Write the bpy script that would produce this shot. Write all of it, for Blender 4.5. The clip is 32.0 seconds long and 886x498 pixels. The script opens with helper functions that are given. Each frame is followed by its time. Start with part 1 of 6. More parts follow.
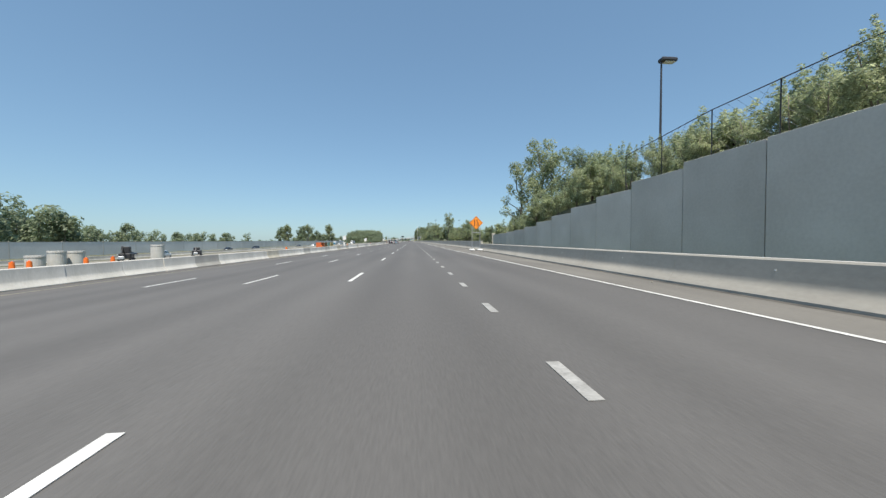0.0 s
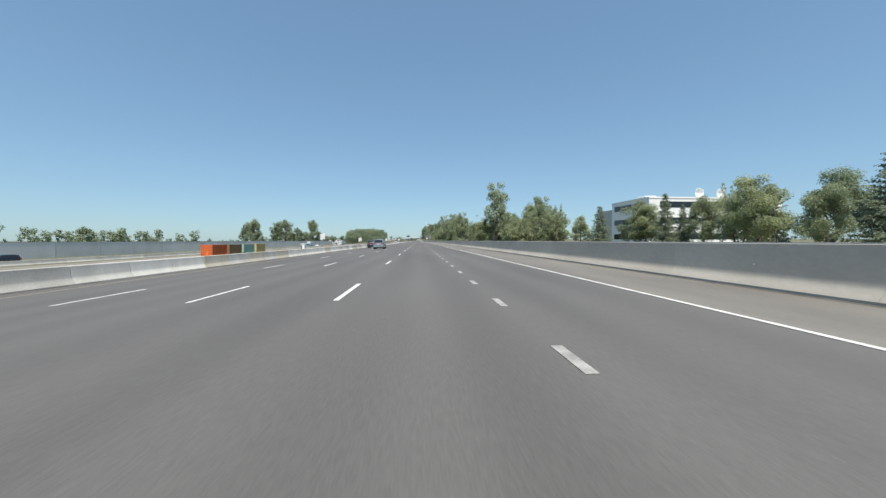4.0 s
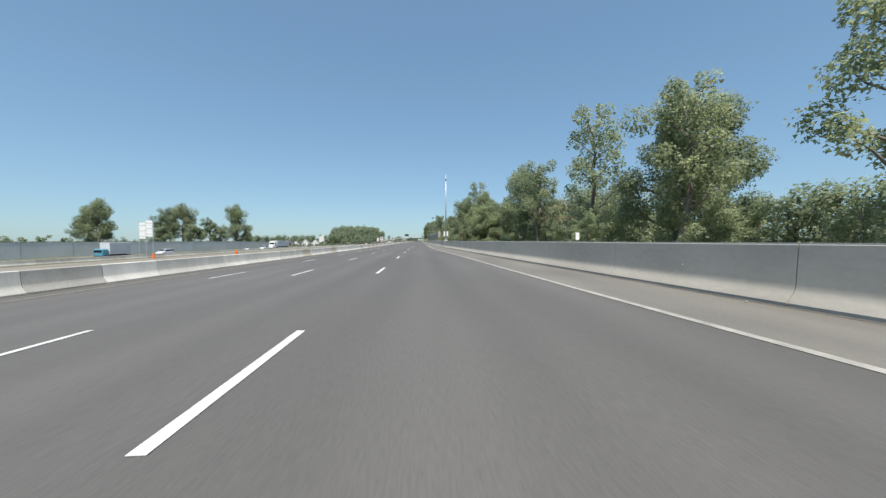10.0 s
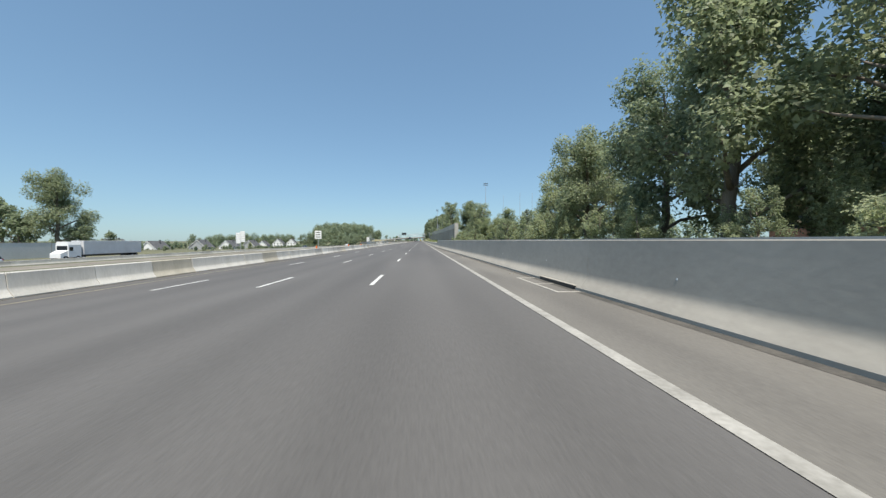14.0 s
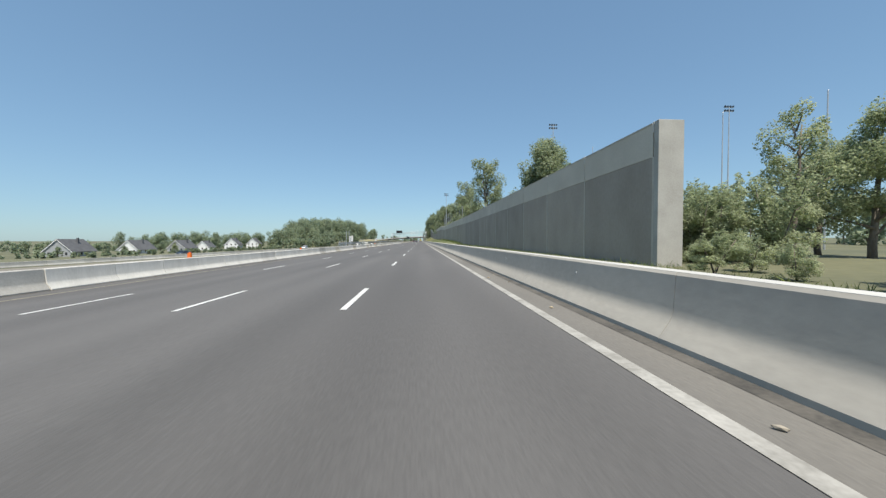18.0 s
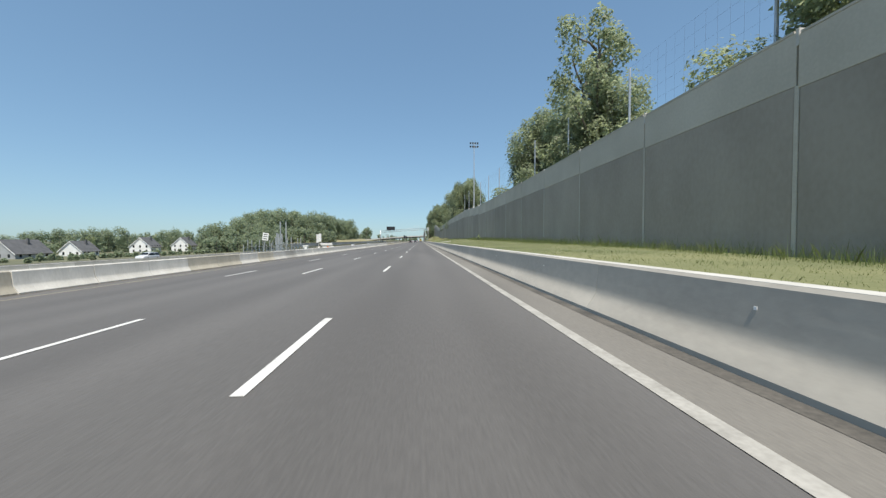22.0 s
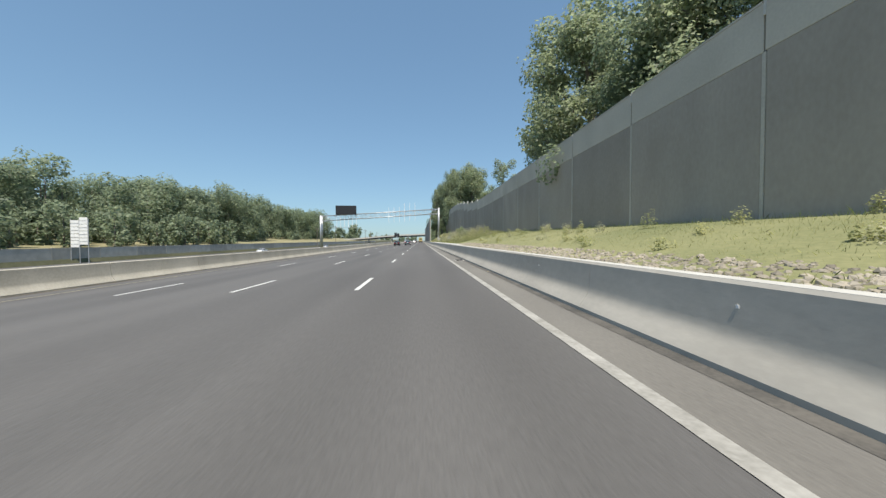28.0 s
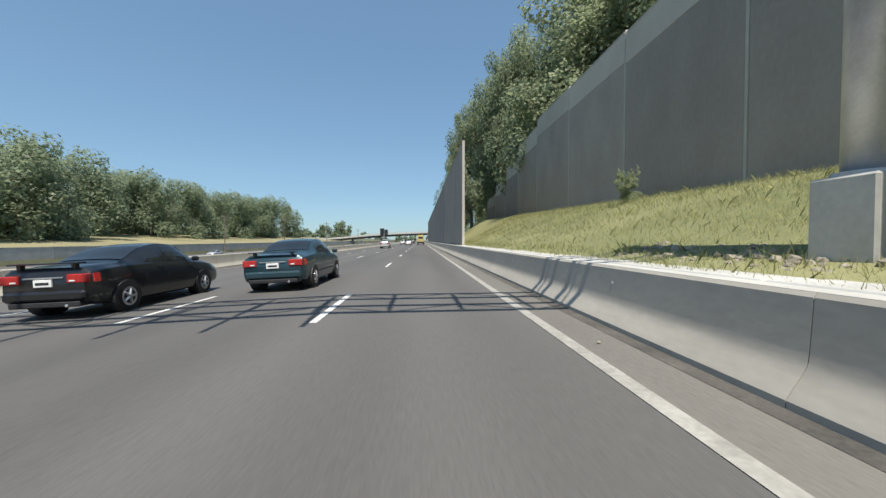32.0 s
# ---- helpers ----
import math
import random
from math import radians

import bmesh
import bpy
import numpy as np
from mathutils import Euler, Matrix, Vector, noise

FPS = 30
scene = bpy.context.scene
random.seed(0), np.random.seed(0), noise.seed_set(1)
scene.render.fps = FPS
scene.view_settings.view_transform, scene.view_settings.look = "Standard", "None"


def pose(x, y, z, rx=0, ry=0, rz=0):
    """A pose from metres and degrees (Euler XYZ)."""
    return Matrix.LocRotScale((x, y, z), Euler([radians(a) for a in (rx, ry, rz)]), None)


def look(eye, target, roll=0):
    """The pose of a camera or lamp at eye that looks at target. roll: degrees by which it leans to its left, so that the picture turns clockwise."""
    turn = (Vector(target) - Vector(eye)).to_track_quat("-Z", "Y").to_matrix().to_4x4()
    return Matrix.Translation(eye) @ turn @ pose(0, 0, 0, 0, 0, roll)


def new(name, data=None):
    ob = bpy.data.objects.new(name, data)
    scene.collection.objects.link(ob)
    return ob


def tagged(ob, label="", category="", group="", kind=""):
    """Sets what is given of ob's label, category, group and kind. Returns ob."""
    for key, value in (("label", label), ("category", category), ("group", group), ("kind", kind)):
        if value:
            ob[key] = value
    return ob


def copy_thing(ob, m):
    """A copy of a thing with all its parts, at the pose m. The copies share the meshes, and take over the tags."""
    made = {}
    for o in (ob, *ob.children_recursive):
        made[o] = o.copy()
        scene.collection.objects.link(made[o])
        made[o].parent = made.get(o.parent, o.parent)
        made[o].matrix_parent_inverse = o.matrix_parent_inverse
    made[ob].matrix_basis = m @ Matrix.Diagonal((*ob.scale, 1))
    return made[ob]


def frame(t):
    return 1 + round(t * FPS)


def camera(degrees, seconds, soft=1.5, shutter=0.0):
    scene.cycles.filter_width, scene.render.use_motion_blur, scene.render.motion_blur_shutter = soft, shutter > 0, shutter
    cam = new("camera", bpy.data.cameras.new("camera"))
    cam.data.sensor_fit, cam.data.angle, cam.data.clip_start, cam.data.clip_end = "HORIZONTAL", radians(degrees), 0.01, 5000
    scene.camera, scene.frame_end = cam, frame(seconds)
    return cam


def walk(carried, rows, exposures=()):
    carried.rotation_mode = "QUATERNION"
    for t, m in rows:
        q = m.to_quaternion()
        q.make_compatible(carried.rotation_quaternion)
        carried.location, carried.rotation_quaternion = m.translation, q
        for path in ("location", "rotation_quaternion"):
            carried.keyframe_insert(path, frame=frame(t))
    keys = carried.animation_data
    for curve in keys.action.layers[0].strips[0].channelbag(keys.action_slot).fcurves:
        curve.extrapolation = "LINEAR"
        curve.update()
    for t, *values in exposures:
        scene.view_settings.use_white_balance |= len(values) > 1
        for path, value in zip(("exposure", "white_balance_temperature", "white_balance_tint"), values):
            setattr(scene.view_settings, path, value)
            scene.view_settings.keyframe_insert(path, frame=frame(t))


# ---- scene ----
cam = camera(102.4, 32.0, soft=1.4)

# ---- the drive: one straight lane, 25.4 m/s ----
SPEED = 25.4
EYE = 1.33


def drive():
    keys = [(0, .20, -1.3), (1, .10, -.35), (2, .05, -.35), (3.5, .0, -.3), (5.5, 0, 0), (6, 0, 0), (9, -.03, 0), (10, -.08, 0), (11.5, -.25, 0), (13, -.37, 0),
            (14.5, -.37, 0), (16.5, -.35, 0), (19, -.35, 0), (21, -.3, 0), (23, -.25, 0), (25.5, -.2, 0), (28, -.12, 0), (30, -.1, 0), (32, -.1, 0)]
    out = []
    for t, x, turn in keys:
        out.append((t, pose(x, SPEED * t, EYE, 90 - 1.36, 0, -3.63 + turn)))
    return out


walk(cam, drive(), exposures=[(0, .45), (32, .45)])

# ---- sky and sun ----
SUN_TO = Vector((.03, -.43, .90)).normalized()
world = bpy.data.worlds.new("sky")
scene.world = world
world.use_nodes = True
wn, wl = world.node_tree.nodes, world.node_tree.links
sky = wn.new("ShaderNodeTexSky")
sky.sky_type = "NISHITA"
sky.sun_disc = False
sky.sun_elevation = math.asin(SUN_TO.z)
sky.sun_rotation = math.atan2(SUN_TO.x, SUN_TO.y)
sky.air_density, sky.dust_density, sky.ozone_density = 1.0, .3, 1.8
# hazy summer air: the range of the clear sky is softened and turned a little bluer
norm = wn.new("ShaderNodeVectorMath")
norm.operation = "MULTIPLY"
norm.inputs[1].default_value = (.1257, .1257, .1257)
gam = wn.new("ShaderNodeGamma")
gam.inputs[1].default_value = .54
tint = wn.new("ShaderNodeVectorMath")
tint.operation = "MULTIPLY"
tint.inputs[1].default_value = (3.8, 5.2, 6.25)
wl.new(sky.outputs[0], norm.inputs[0])
wl.new(norm.outputs[0], gam.inputs[0])
wl.new(gam.outputs[0], tint.inputs[0])
wl.new(tint.outputs[0], wn["Background"].inputs[0])
wn["Background"].inputs[1].default_value = .10
sun_data = bpy.data.lights.new("sun", "SUN")
sun_data.energy, sun_data.angle, sun_data.color = 4.7, radians(.55), (1, .94, .84)
sun_ob = new("sun", sun_data)
sun_ob.matrix_world = look(SUN_TO * 50, (0, 0, 0))


# ---- materials ----
def mat(name, c1, c2, scale=4.0, rough=.8, bump=.0, fine=60.0, metal=0.0, vary=0.0, spread=(.35, .65), stretch=None, island=0.0):
    m = bpy.data.materials.new(name)
    m.use_nodes = True
    n, l = m.node_tree.nodes, m.node_tree.links
    b = n["Principled BSDF"]
    b.inputs["Roughness"].default_value = rough
    b.inputs["Metallic"].default_value = metal
    geo = n.new("ShaderNodeNewGeometry")
    src = geo.outputs["Position"]
    if stretch:
        mp = n.new("ShaderNodeMapping")
        mp.inputs["Scale"].default_value = stretch
        l.new(src, mp.inputs[0])
        src = mp.outputs[0]
    a = n.new("ShaderNodeTexNoise")
    a.inputs["Scale"].default_value, a.inputs["Detail"].default_value = scale, 5
    l.new(src, a.inputs["Vector"])
    f = n.new("ShaderNodeTexNoise")
    f.inputs["Scale"].default_value, f.inputs["Detail"].default_value = fine, 3
    l.new(src, f.inputs["Vector"])
    mixf = n.new("ShaderNodeMix")
    mixf.inputs[0].default_value = .35
    l.new(a.outputs[0], mixf.inputs[2])
    l.new(f.outputs[0], mixf.inputs[3])
    r = n.new("ShaderNodeMapRange")
    r.inputs[1].default_value, r.inputs[2].default_value = spread
    l.new(mixf.outputs[0], r.inputs[0])
    mix = n.new("ShaderNodeMix")
    mix.data_type = "RGBA"
    mix.inputs[6].default_value, mix.inputs[7].default_value = (*c1, 1), (*c2, 1)
    l.new(r.outputs[0], mix.inputs[0])
    out = mix.outputs[2]
    if vary or island:
        h = n.new("ShaderNodeHueSaturation")
        if vary:
            rnd = n.new("ShaderNodeObjectInfo").outputs["Random"]
            amount = vary
        else:
            rnd = geo.outputs["Random Per Island"]
            amount = island
        mr = n.new("ShaderNodeMapRange")
        mr.inputs[3].default_value, mr.inputs[4].default_value = 1 - amount, 1 + amount
        l.new(rnd, mr.inputs[0])
        l.new(mr.outputs[0], h.inputs["Value"])
        l.new(out, h.inputs["Color"])
        out = h.outputs[0]
    l.new(out, b.inputs["Base Color"])
    if bump:
        bp = n.new("ShaderNodeBump")
        bp.inputs["Strength"].default_value, bp.inputs["Distance"].default_value = bump, .02
        l.new(f.outputs[0], bp.inputs["Height"])
        l.new(bp.outputs[0], b.inputs["Normal"])
    return m


def leaf_mat(name, c1, c2):
    m = mat(name, c1, c2, scale=.5, fine=3.0, rough=.55, island=.35)
    n, l = m.node_tree.nodes, m.node_tree.links
    b = n["Principled BSDF"]
    t = n.new("ShaderNodeBsdfTranslucent")
    s = n.new("ShaderNodeMixShader")
    s.inputs[0].default_value = .55
    src = b.inputs["Base Color"].links[0].from_socket
    warm = n.new("ShaderNodeHueSaturation")
    warm.inputs["Value"].default_value = 1.35
    l.new(src, warm.inputs["Color"])
    l.new(warm.outputs[0], t.inputs["Color"])
    l.new(b.outputs[0], s.inputs[1])
    l.new(t.outputs[0], s.inputs[2])
    l.new(s.outputs[0], n["Material Output"].inputs[0])
    return m


ASPHALT = mat("asphalt", (.083, .079, .0755), (.117, .112, .1065), scale=.35, fine=45, rough=.85, bump=.35, stretch=(1, .12, 1))


def wheel_tracks(m, lane=3.66, depth=.10):
    """Two darker wheel paths in every lane, broken up by noise."""
    n, l = m.node_tree.nodes, m.node_tree.links
    b = n["Principled BSDF"]
    src = b.inputs["Base Color"].links[0].from_socket
    geo = n.new("ShaderNodeNewGeometry")
    sep = n.new("ShaderNodeSeparateXYZ")
    l.new(geo.outputs["Position"], sep.inputs[0])
    k = n.new("ShaderNodeMath")
    k.operation = "MULTIPLY_ADD"
    k.inputs[1].default_value, k.inputs[2].default_value = math.tau * 2 / lane, math.pi / 2
    l.new(sep.outputs[0], k.inputs[0])
    s = n.new("ShaderNodeMath")
    s.operation = "SINE"
    l.new(k.outputs[0], s.inputs[0])
    mp = n.new("ShaderNodeMapping")
    mp.inputs["Scale"].default_value = (.5, .02, 1)
    l.new(geo.outputs["Position"], mp.inputs[0])
    ns = n.new("ShaderNodeTexNoise")
    ns.inputs["Scale"].default_value = 1.3
    l.new(mp.outputs[0], ns.inputs["Vector"])
    mul = n.new("ShaderNodeMath")
    mul.operation = "MULTIPLY"
    l.new(s.outputs[0], mul.inputs[0])
    l.new(ns.outputs[0], mul.inputs[1])
    v = n.new("ShaderNodeMath")
    v.operation = "MULTIPLY_ADD"
    v.inputs[1].default_value, v.inputs[2].default_value = depth * 2, 1.0
    l.new(mul.outputs[0], v.inputs[0])
    h = n.new("ShaderNodeHueSaturation")
    l.new(v.outputs[0], h.inputs["Value"])
    l.new(src, h.inputs["Color"])
    l.new(h.outputs[0], b.inputs["Base Color"])


wheel_tracks(ASPHALT, depth=.055)
SHOULDER = mat("shoulder_asphalt", (.122, .114, .102), (.185, .174, .153), scale=.6, fine=40, rough=.9, bump=.35, stretch=(1, .2, 1))
PAINT = mat("road_paint", (.46, .455, .43), (.70, .69, .66), scale=3, fine=30, rough=.6)
FADED = mat("faded_road_paint", (.22, .215, .20), (.40, .39, .37), scale=3, fine=25, rough=.7)
# parapet cap: sunlit look of the top edge lifted into the colour
EDGE = mat("sunlit_edge_tone", (.43, .42, .385), (.53, .515, .475), scale=1.2, fine=14, rough=.85)
STRAW = mat("straw_hill_grass", (.17, .155, .075), (.30, .265, .15), scale=.06, fine=1.5, rough=.95, bump=.5)
WORN = mat("worn_road_paint", (.24, .23, .205), (.40, .385, .35), scale=2.5, fine=18, rough=.75)
YELLOW_LINE = mat("yellow_road_paint", (.24, .215, .16), (.36, .32, .22), scale=2, fine=20, rough=.7)
CONCRETE = mat("pale_concrete", (.36, .345, .31), (.48, .465, .425), scale=.9, fine=14, rough=.85, bump=.25, vary=.16)
CONCRETE_B = mat("barrier_concrete", (.35, .325, .28), (.43, .40, .345), scale=1.1, fine=14, rough=.85, bump=.12, vary=.05, stretch=(1, .35, .6))
CAP = mat("clean_concrete", (.42, .41, .385), (.54, .53, .50), scale=1.2, fine=14, rough=.85, bump=.2)
WALL = mat("noise_wall_concrete", (.285, .252, .214), (.352, .315, .27), scale=.8, fine=12, rough=.9, bump=.2, stretch=(1, .6, .35), vary=.09)
WALL_TOP = mat("paler_wall_concrete", (.44, .405, .345), (.54, .50, .43), scale=.4, fine=10, rough=.9, bump=.3, vary=.06)
WALL_POST = mat("noise_wall_post", (.40, .37, .32), (.49, .46, .40), scale=1, fine=12, rough=.9, bump=.2)
FARWALL = mat("far_wall_concrete", (.60, .585, .55), (.71, .69, .655), scale=.2, fine=3, rough=.9, vary=.08)
GRASS_SOIL = mat("verge_grass", (.085, .09, .05), (.15, .145, .08), scale=.05, fine=1.8, rough=.95, bump=.5)
BANK = mat("straw_grass_bank", (.14, .153, .062), (.26, .25, .12), scale=.16, fine=7, rough=.95, bump=.6)
BANK_GREEN = mat("green_grass_bank", (.105, .122, .05), (.195, .195, .092), scale=.22, fine=7, rough=.95, bump=.6)
GRASS_G = leaf_mat("green_blades", (.13, .175, .06), (.24, .27, .10))
GRASS = leaf_mat("grass_blades", (.28, .30, .125), (.46, .44, .235))
SEED = leaf_mat("seed_heads", (.35, .34, .225), (.46, .445, .31))
LEAF_A = leaf_mat("leaves_mid", (.190, .229, .131), (.323, .358, .218))
LEAF_S = leaf_mat("leaves_thicket", (.240, .283, .162), (.387, .418, .258))
LEAF_B = leaf_mat("leaves_light", (.214, .253, .136), (.357, .388, .224))
LEAF_C = leaf_mat("leaves_dark", (.149, .191, .115), (.253, .296, .181))
LEAF_D = leaf_mat("needles", (.164, .202, .134), (.277, .311, .214))
LEAF_FAR = leaf_mat("far_leaves", (.17, .215, .14), (.28, .32, .20))
BARK = mat("bark", (.12, .10, .08), (.24, .205, .17), scale=2, fine=18, rough=.95, bump=.6, stretch=(1, 1, .25))
STEEL = mat("galvanised_steel", (.42, .43, .44), (.56, .57, .58), scale=2, fine=25, rough=.45, metal=.6)
DARKSTEEL = mat("dark_steel", (.035, .035, .04), (.06, .06, .065), scale=3, fine=25, rough=.5, metal=.3)
BLACK = mat("black_panel", (.012, .012, .014), (.022, .022, .025), scale=3, fine=30, rough=.5)
ORANGE = mat("orange_sign", (.85, .24, .015), (.92, .30, .03), scale=3, fine=20, rough=.5)
ORANGE_P = mat("orange_plastic", (.75, .14, .02), (.85, .20, .03), scale=3, fine=20, rough=.5)
WHITE = mat("white_paint", (.72, .72, .71), (.82, .82, .80), scale=1.5, fine=20, rough=.55)
WORKDIRT = mat("grey_work_soil", (.15, .135, .11), (.25, .225, .185), scale=.15, fine=2.5, rough=.95, bump=.5)
DIRT = mat("bare_soil", (.30, .24, .16), (.46, .38, .26), scale=.2, fine=3, rough=.95, bump=.5)
GRAVEL = mat("pale_rock", (.20, .175, .135), (.35, .31, .25), scale=1, fine=14, rough=.9, bump=.4, island=.25)


# ---- tools ----
def ramp(y, *pts):
    """Linear steps through (y, value) pairs."""
    if y <= pts[0][0]:
        return pts[0][1]
    for (a, va), (b, vb) in zip(pts, pts[1:]):
        if y <= b:
            return va + (vb - va) * (y - a) / (b - a)
    return pts[-1][1]


def mesh_ob(name, verts, faces, material, parent=None, label="", smooth=False):
    me = bpy.data.meshes.new(name)
    me.from_pydata(verts, [], faces)
    me.materials.append(material)
    if smooth:
        me.shade_smooth()
    ob = new(name, me)
    ob.parent = parent
    if label:
        tagged(ob, label)
    return ob


def part(name, bm, material, parent=None, label="", smooth=False):
    me = bpy.data.meshes.new(name)
    bmesh.ops.recalc_face_normals(bm, faces=bm.faces)
    bm.to_mesh(me)
    bm.free()
    me.materials.append(material)
    if smooth:
        me.shade_smooth()
    ob = new(name, me)
    ob.parent = parent
    if label:
        tagged(ob, label)
    return ob


def thing(name, label, category, at=None, group="", kind=""):
    ob = new(name)
    if at is not None:
        ob.matrix_basis = at
    return tagged(ob, label, category, group, kind)


def add_box(bm, x0, x1, y0, y1, z0, z1, bevel=0.0):
    r = bmesh.ops.create_cube(bm, size=1)
    for v in r["verts"]:
        v.co = Vector((x0 + (v.co.x + .5) * (x1 - x0), y0 + (v.co.y + .5) * (y1 - y0), z0 + (v.co.z + .5) * (z1 - z0)))
    if bevel:
        es = list({e for v in r["verts"] for e in v.link_edges})
        bmesh.ops.bevel(bm, geom=es, offset=bevel, segments=1, affect="EDGES")
    return bm


def box(x0, x1, y0, y1, z0, z1, bevel=0.0):
    return add_box(bmesh.new(), x0, x1, y0, y1, z0, z1, bevel)


def add_tube(bm, a, b, r0, r1=None, sides=8):
    a, b = Vector(a), Vector(b)
    r1 = r0 if r1 is None else r1
    d = (b - a).normalized()
    q = d.to_track_quat("Z", "Y")
    rings = []
    for c, r in ((a, r0), (b, r1)):
        rings.append([bm.verts.new(c + q @ Vector((r * math.cos(i * math.tau / sides), r * math.sin(i * math.tau / sides), 0))) for i in range(sides)])
    for i in range(sides):
        j = (i + 1) % sides
        bm.faces.new((rings[0][i], rings[0][j], rings[1][j], rings[1][i]))
    bm.faces.new(rings[0][::-1])
    bm.faces.new(rings[1])
    return bm


def tube(a, b, r0, r1=None, sides=8):
    return add_tube(bmesh.new(), a, b, r0, r1, sides)


def add_prism(bm, profile, y0, y1):
    """A closed (x, z) outline drawn out along y."""
    a = [bm.verts.new((x, y0, z)) for x, z in profile]
    b = [bm.verts.new((x, y1, z)) for x, z in profile]
    n = len(profile)
    for i in range(n):
        j = (i + 1) % n
        bm.faces.new((a[i], a[j], b[j], b[i]))
    bm.faces.new(a[::-1])
    bm.faces.new(b)
    return bm


def strip(name, xs, y0, y1, step, zfun, material, parent=None):
    """A sheet between lines of x, which may be functions of y."""
    ys = list(np.arange(y0, y1, step)) + [y1]
    verts, faces = [], []
    n = len(xs)
    for y in ys:
        for x in xs:
            xx = x(y) if callable(x) else x
            verts.append((xx, y, zfun(xx, y)))
    for i in range(len(ys) - 1):
        for j in range(n - 1):
            k = i * n + j
            faces.append((k, k + 1, k + n + 1, k + n))
    return mesh_ob(name, verts, faces, material, parent)


# ---- the plan ----
CROWN = -1.83
Y0, Y1 = -30.0, 1420.0


def road_z(x):
    return 0.0 if x > CROWN else (x - CROWN) * .042


def foot_r(y):
    """The foot of the right barrier."""
    return ramp(y, (8, 8.2), (44, 9.1), (60, 9.2), (150, 9.4), (225, 9.3), (240, 8.7), (262, 7.2), (284, 6.0), (309, 5.0), (320, 4.45), (335, 4.4), (420, 2.75), (480, 2.72), (600, 2.9), (720, 2.9), (830, 2.75))


def edge_r(y):
    """The right edge line."""
    return ramp(y, (0, 6.4), (50, 5.75), (245, 5.45), (262, 4.3), (284, 3.4), (296, 2.75), (309, 2.15), (322, 1.87), (1100, 1.83))


def foot_l(y):
    return ramp(y, (0, -14.6), (220, -13.9), (320, -12.6), (440, -13.6), (500, -14.2), (620, -13.8), (730, -13.4), (1100, -13.6))


def wall_base(y):
    return ramp(y, (470, .1), (545, .3), (575, .95), (600, 1.25), (640, 1.7), (715, 1.9), (770, 2.5), (800, 2.8), (825, 3.2), (868, 4.6), (930, 1.0))


def opp_x(y):
    """The middle of the far carriageway."""
    return ramp(y, (-200, -74), (480, -74), (720, -54), (1400, -50))


def opp_z(y):
    return ramp(y, (-200, -2.8), (480, -2.75), (720, -2.9), (1000, -2.2), (1400, -1.0))


def smooth(a):
    a = min(1.0, max(0.0, a))
    return a * a * (3 - 2 * a)


def ground_z(x, y):
    fl, fr = foot_l(y) - .45, foot_r(y) + .44
    if x < fl:
        z, ox, oz = road_z(fl) - .04, opp_x(y), opp_z(y)
        if x >= ox + 9:
            return z + (oz - z) * smooth((fl - x) / (fl - ox - 9)) ** .8
        if x >= ox - 9.5:
            return oz - .12
        dip = oz - 3.2 * smooth((y - 520) / 60) * smooth((ox - 12 - x) / 60)
        fall = 1 - smooth((ramp(y, (785, -86), (860, -125)) - x) / ramp(y, (785, 26), (860, 50)))
        hill = dip + (oz - dip + 2.6 + 3.6 * smooth((ox - 10 - x) / 55)) * fall - 2.0 * smooth((-185 - x) / 60)
        k = smooth((y - 715) / 25)
        return dip * (1 - k) + hill * k
    if x <= fr:
        return road_z(max(x, fl)) - .22
    z = .0
    if y < 60:
        z = 4.3 * smooth((58 - y) / 34) * smooth((x - 12.2) / 1.2)
    if y > 470:
        b = wall_base(y)
        top = min(ramp(y, (548, .1), (572, .86)), b)
        z = top + (b - top) * smooth((x - fr - .35) / (10.6 - fr)) if x < 10.6 else b
    z += .35 * noise.noise((x * .07, y * .07, 0)) * smooth((x - 12) / 10)
    return z


# ---- ground, road ----
def build_ground():
    xs = [-4200, -1500, -700, -420, -280, -200, -175, -150, -135, -120, -110, -100, -90, lambda y: opp_x(y) - 10.6, lambda y: opp_x(y) - 9.4, opp_x, lambda y: opp_x(y) + 9, lambda y: opp_x(y) + 15, -48, -44, -40, -36, -33, -30, -27, -24, -21, -18.5, -16.2,
          lambda y: foot_l(y) - .5, lambda y: foot_l(y) - .3, -8, CROWN, 1.5, foot_r, lambda y: foot_r(y) + .40, lambda y: foot_r(y) + .46, lambda y: foot_r(y) + .8, 5.0, 5.9, 6.8, 7.8, 8.8, 10.0, 10.6, 11.4, 12.3, 12.8, 13.4, 15, 18, 22, 28, 36, 48, 64, 90, 140, 250, 600, 1500, 4200]
    ys = [-4200, -1500, -500, -200, -100] + list(range(-60, 1160, 5)) + [1180, 1220, 1300, 1421, 1600, 2000, 4600]
    verts, faces, n = [], [], len(xs)
    for y in ys:
        row = sorted((x(y) if callable(x) else x) for x in xs)
        for x in row:
            low = .16 if foot_r(y) + .7 < x < 11.5 and 548 < y < 910 else .3 if -118 < x < opp_x(y) - 9 and y > 735 else 0
            verts.append((x, y, ground_z(x, y) - low))
    for i in range(len(ys) - 1):
        for j in range(n - 1):
            k = i * n + j
            faces.append((k, k + 1, k + n + 1, k + n))
    ob = mesh_ob("ground", verts, faces, GRASS_SOIL)
    tagged(ob, "dry summer grass verge running beside the motorway", "ground", kind="structure")


build_ground()


def lift(h):
    return lambda x, y: road_z(x) + h


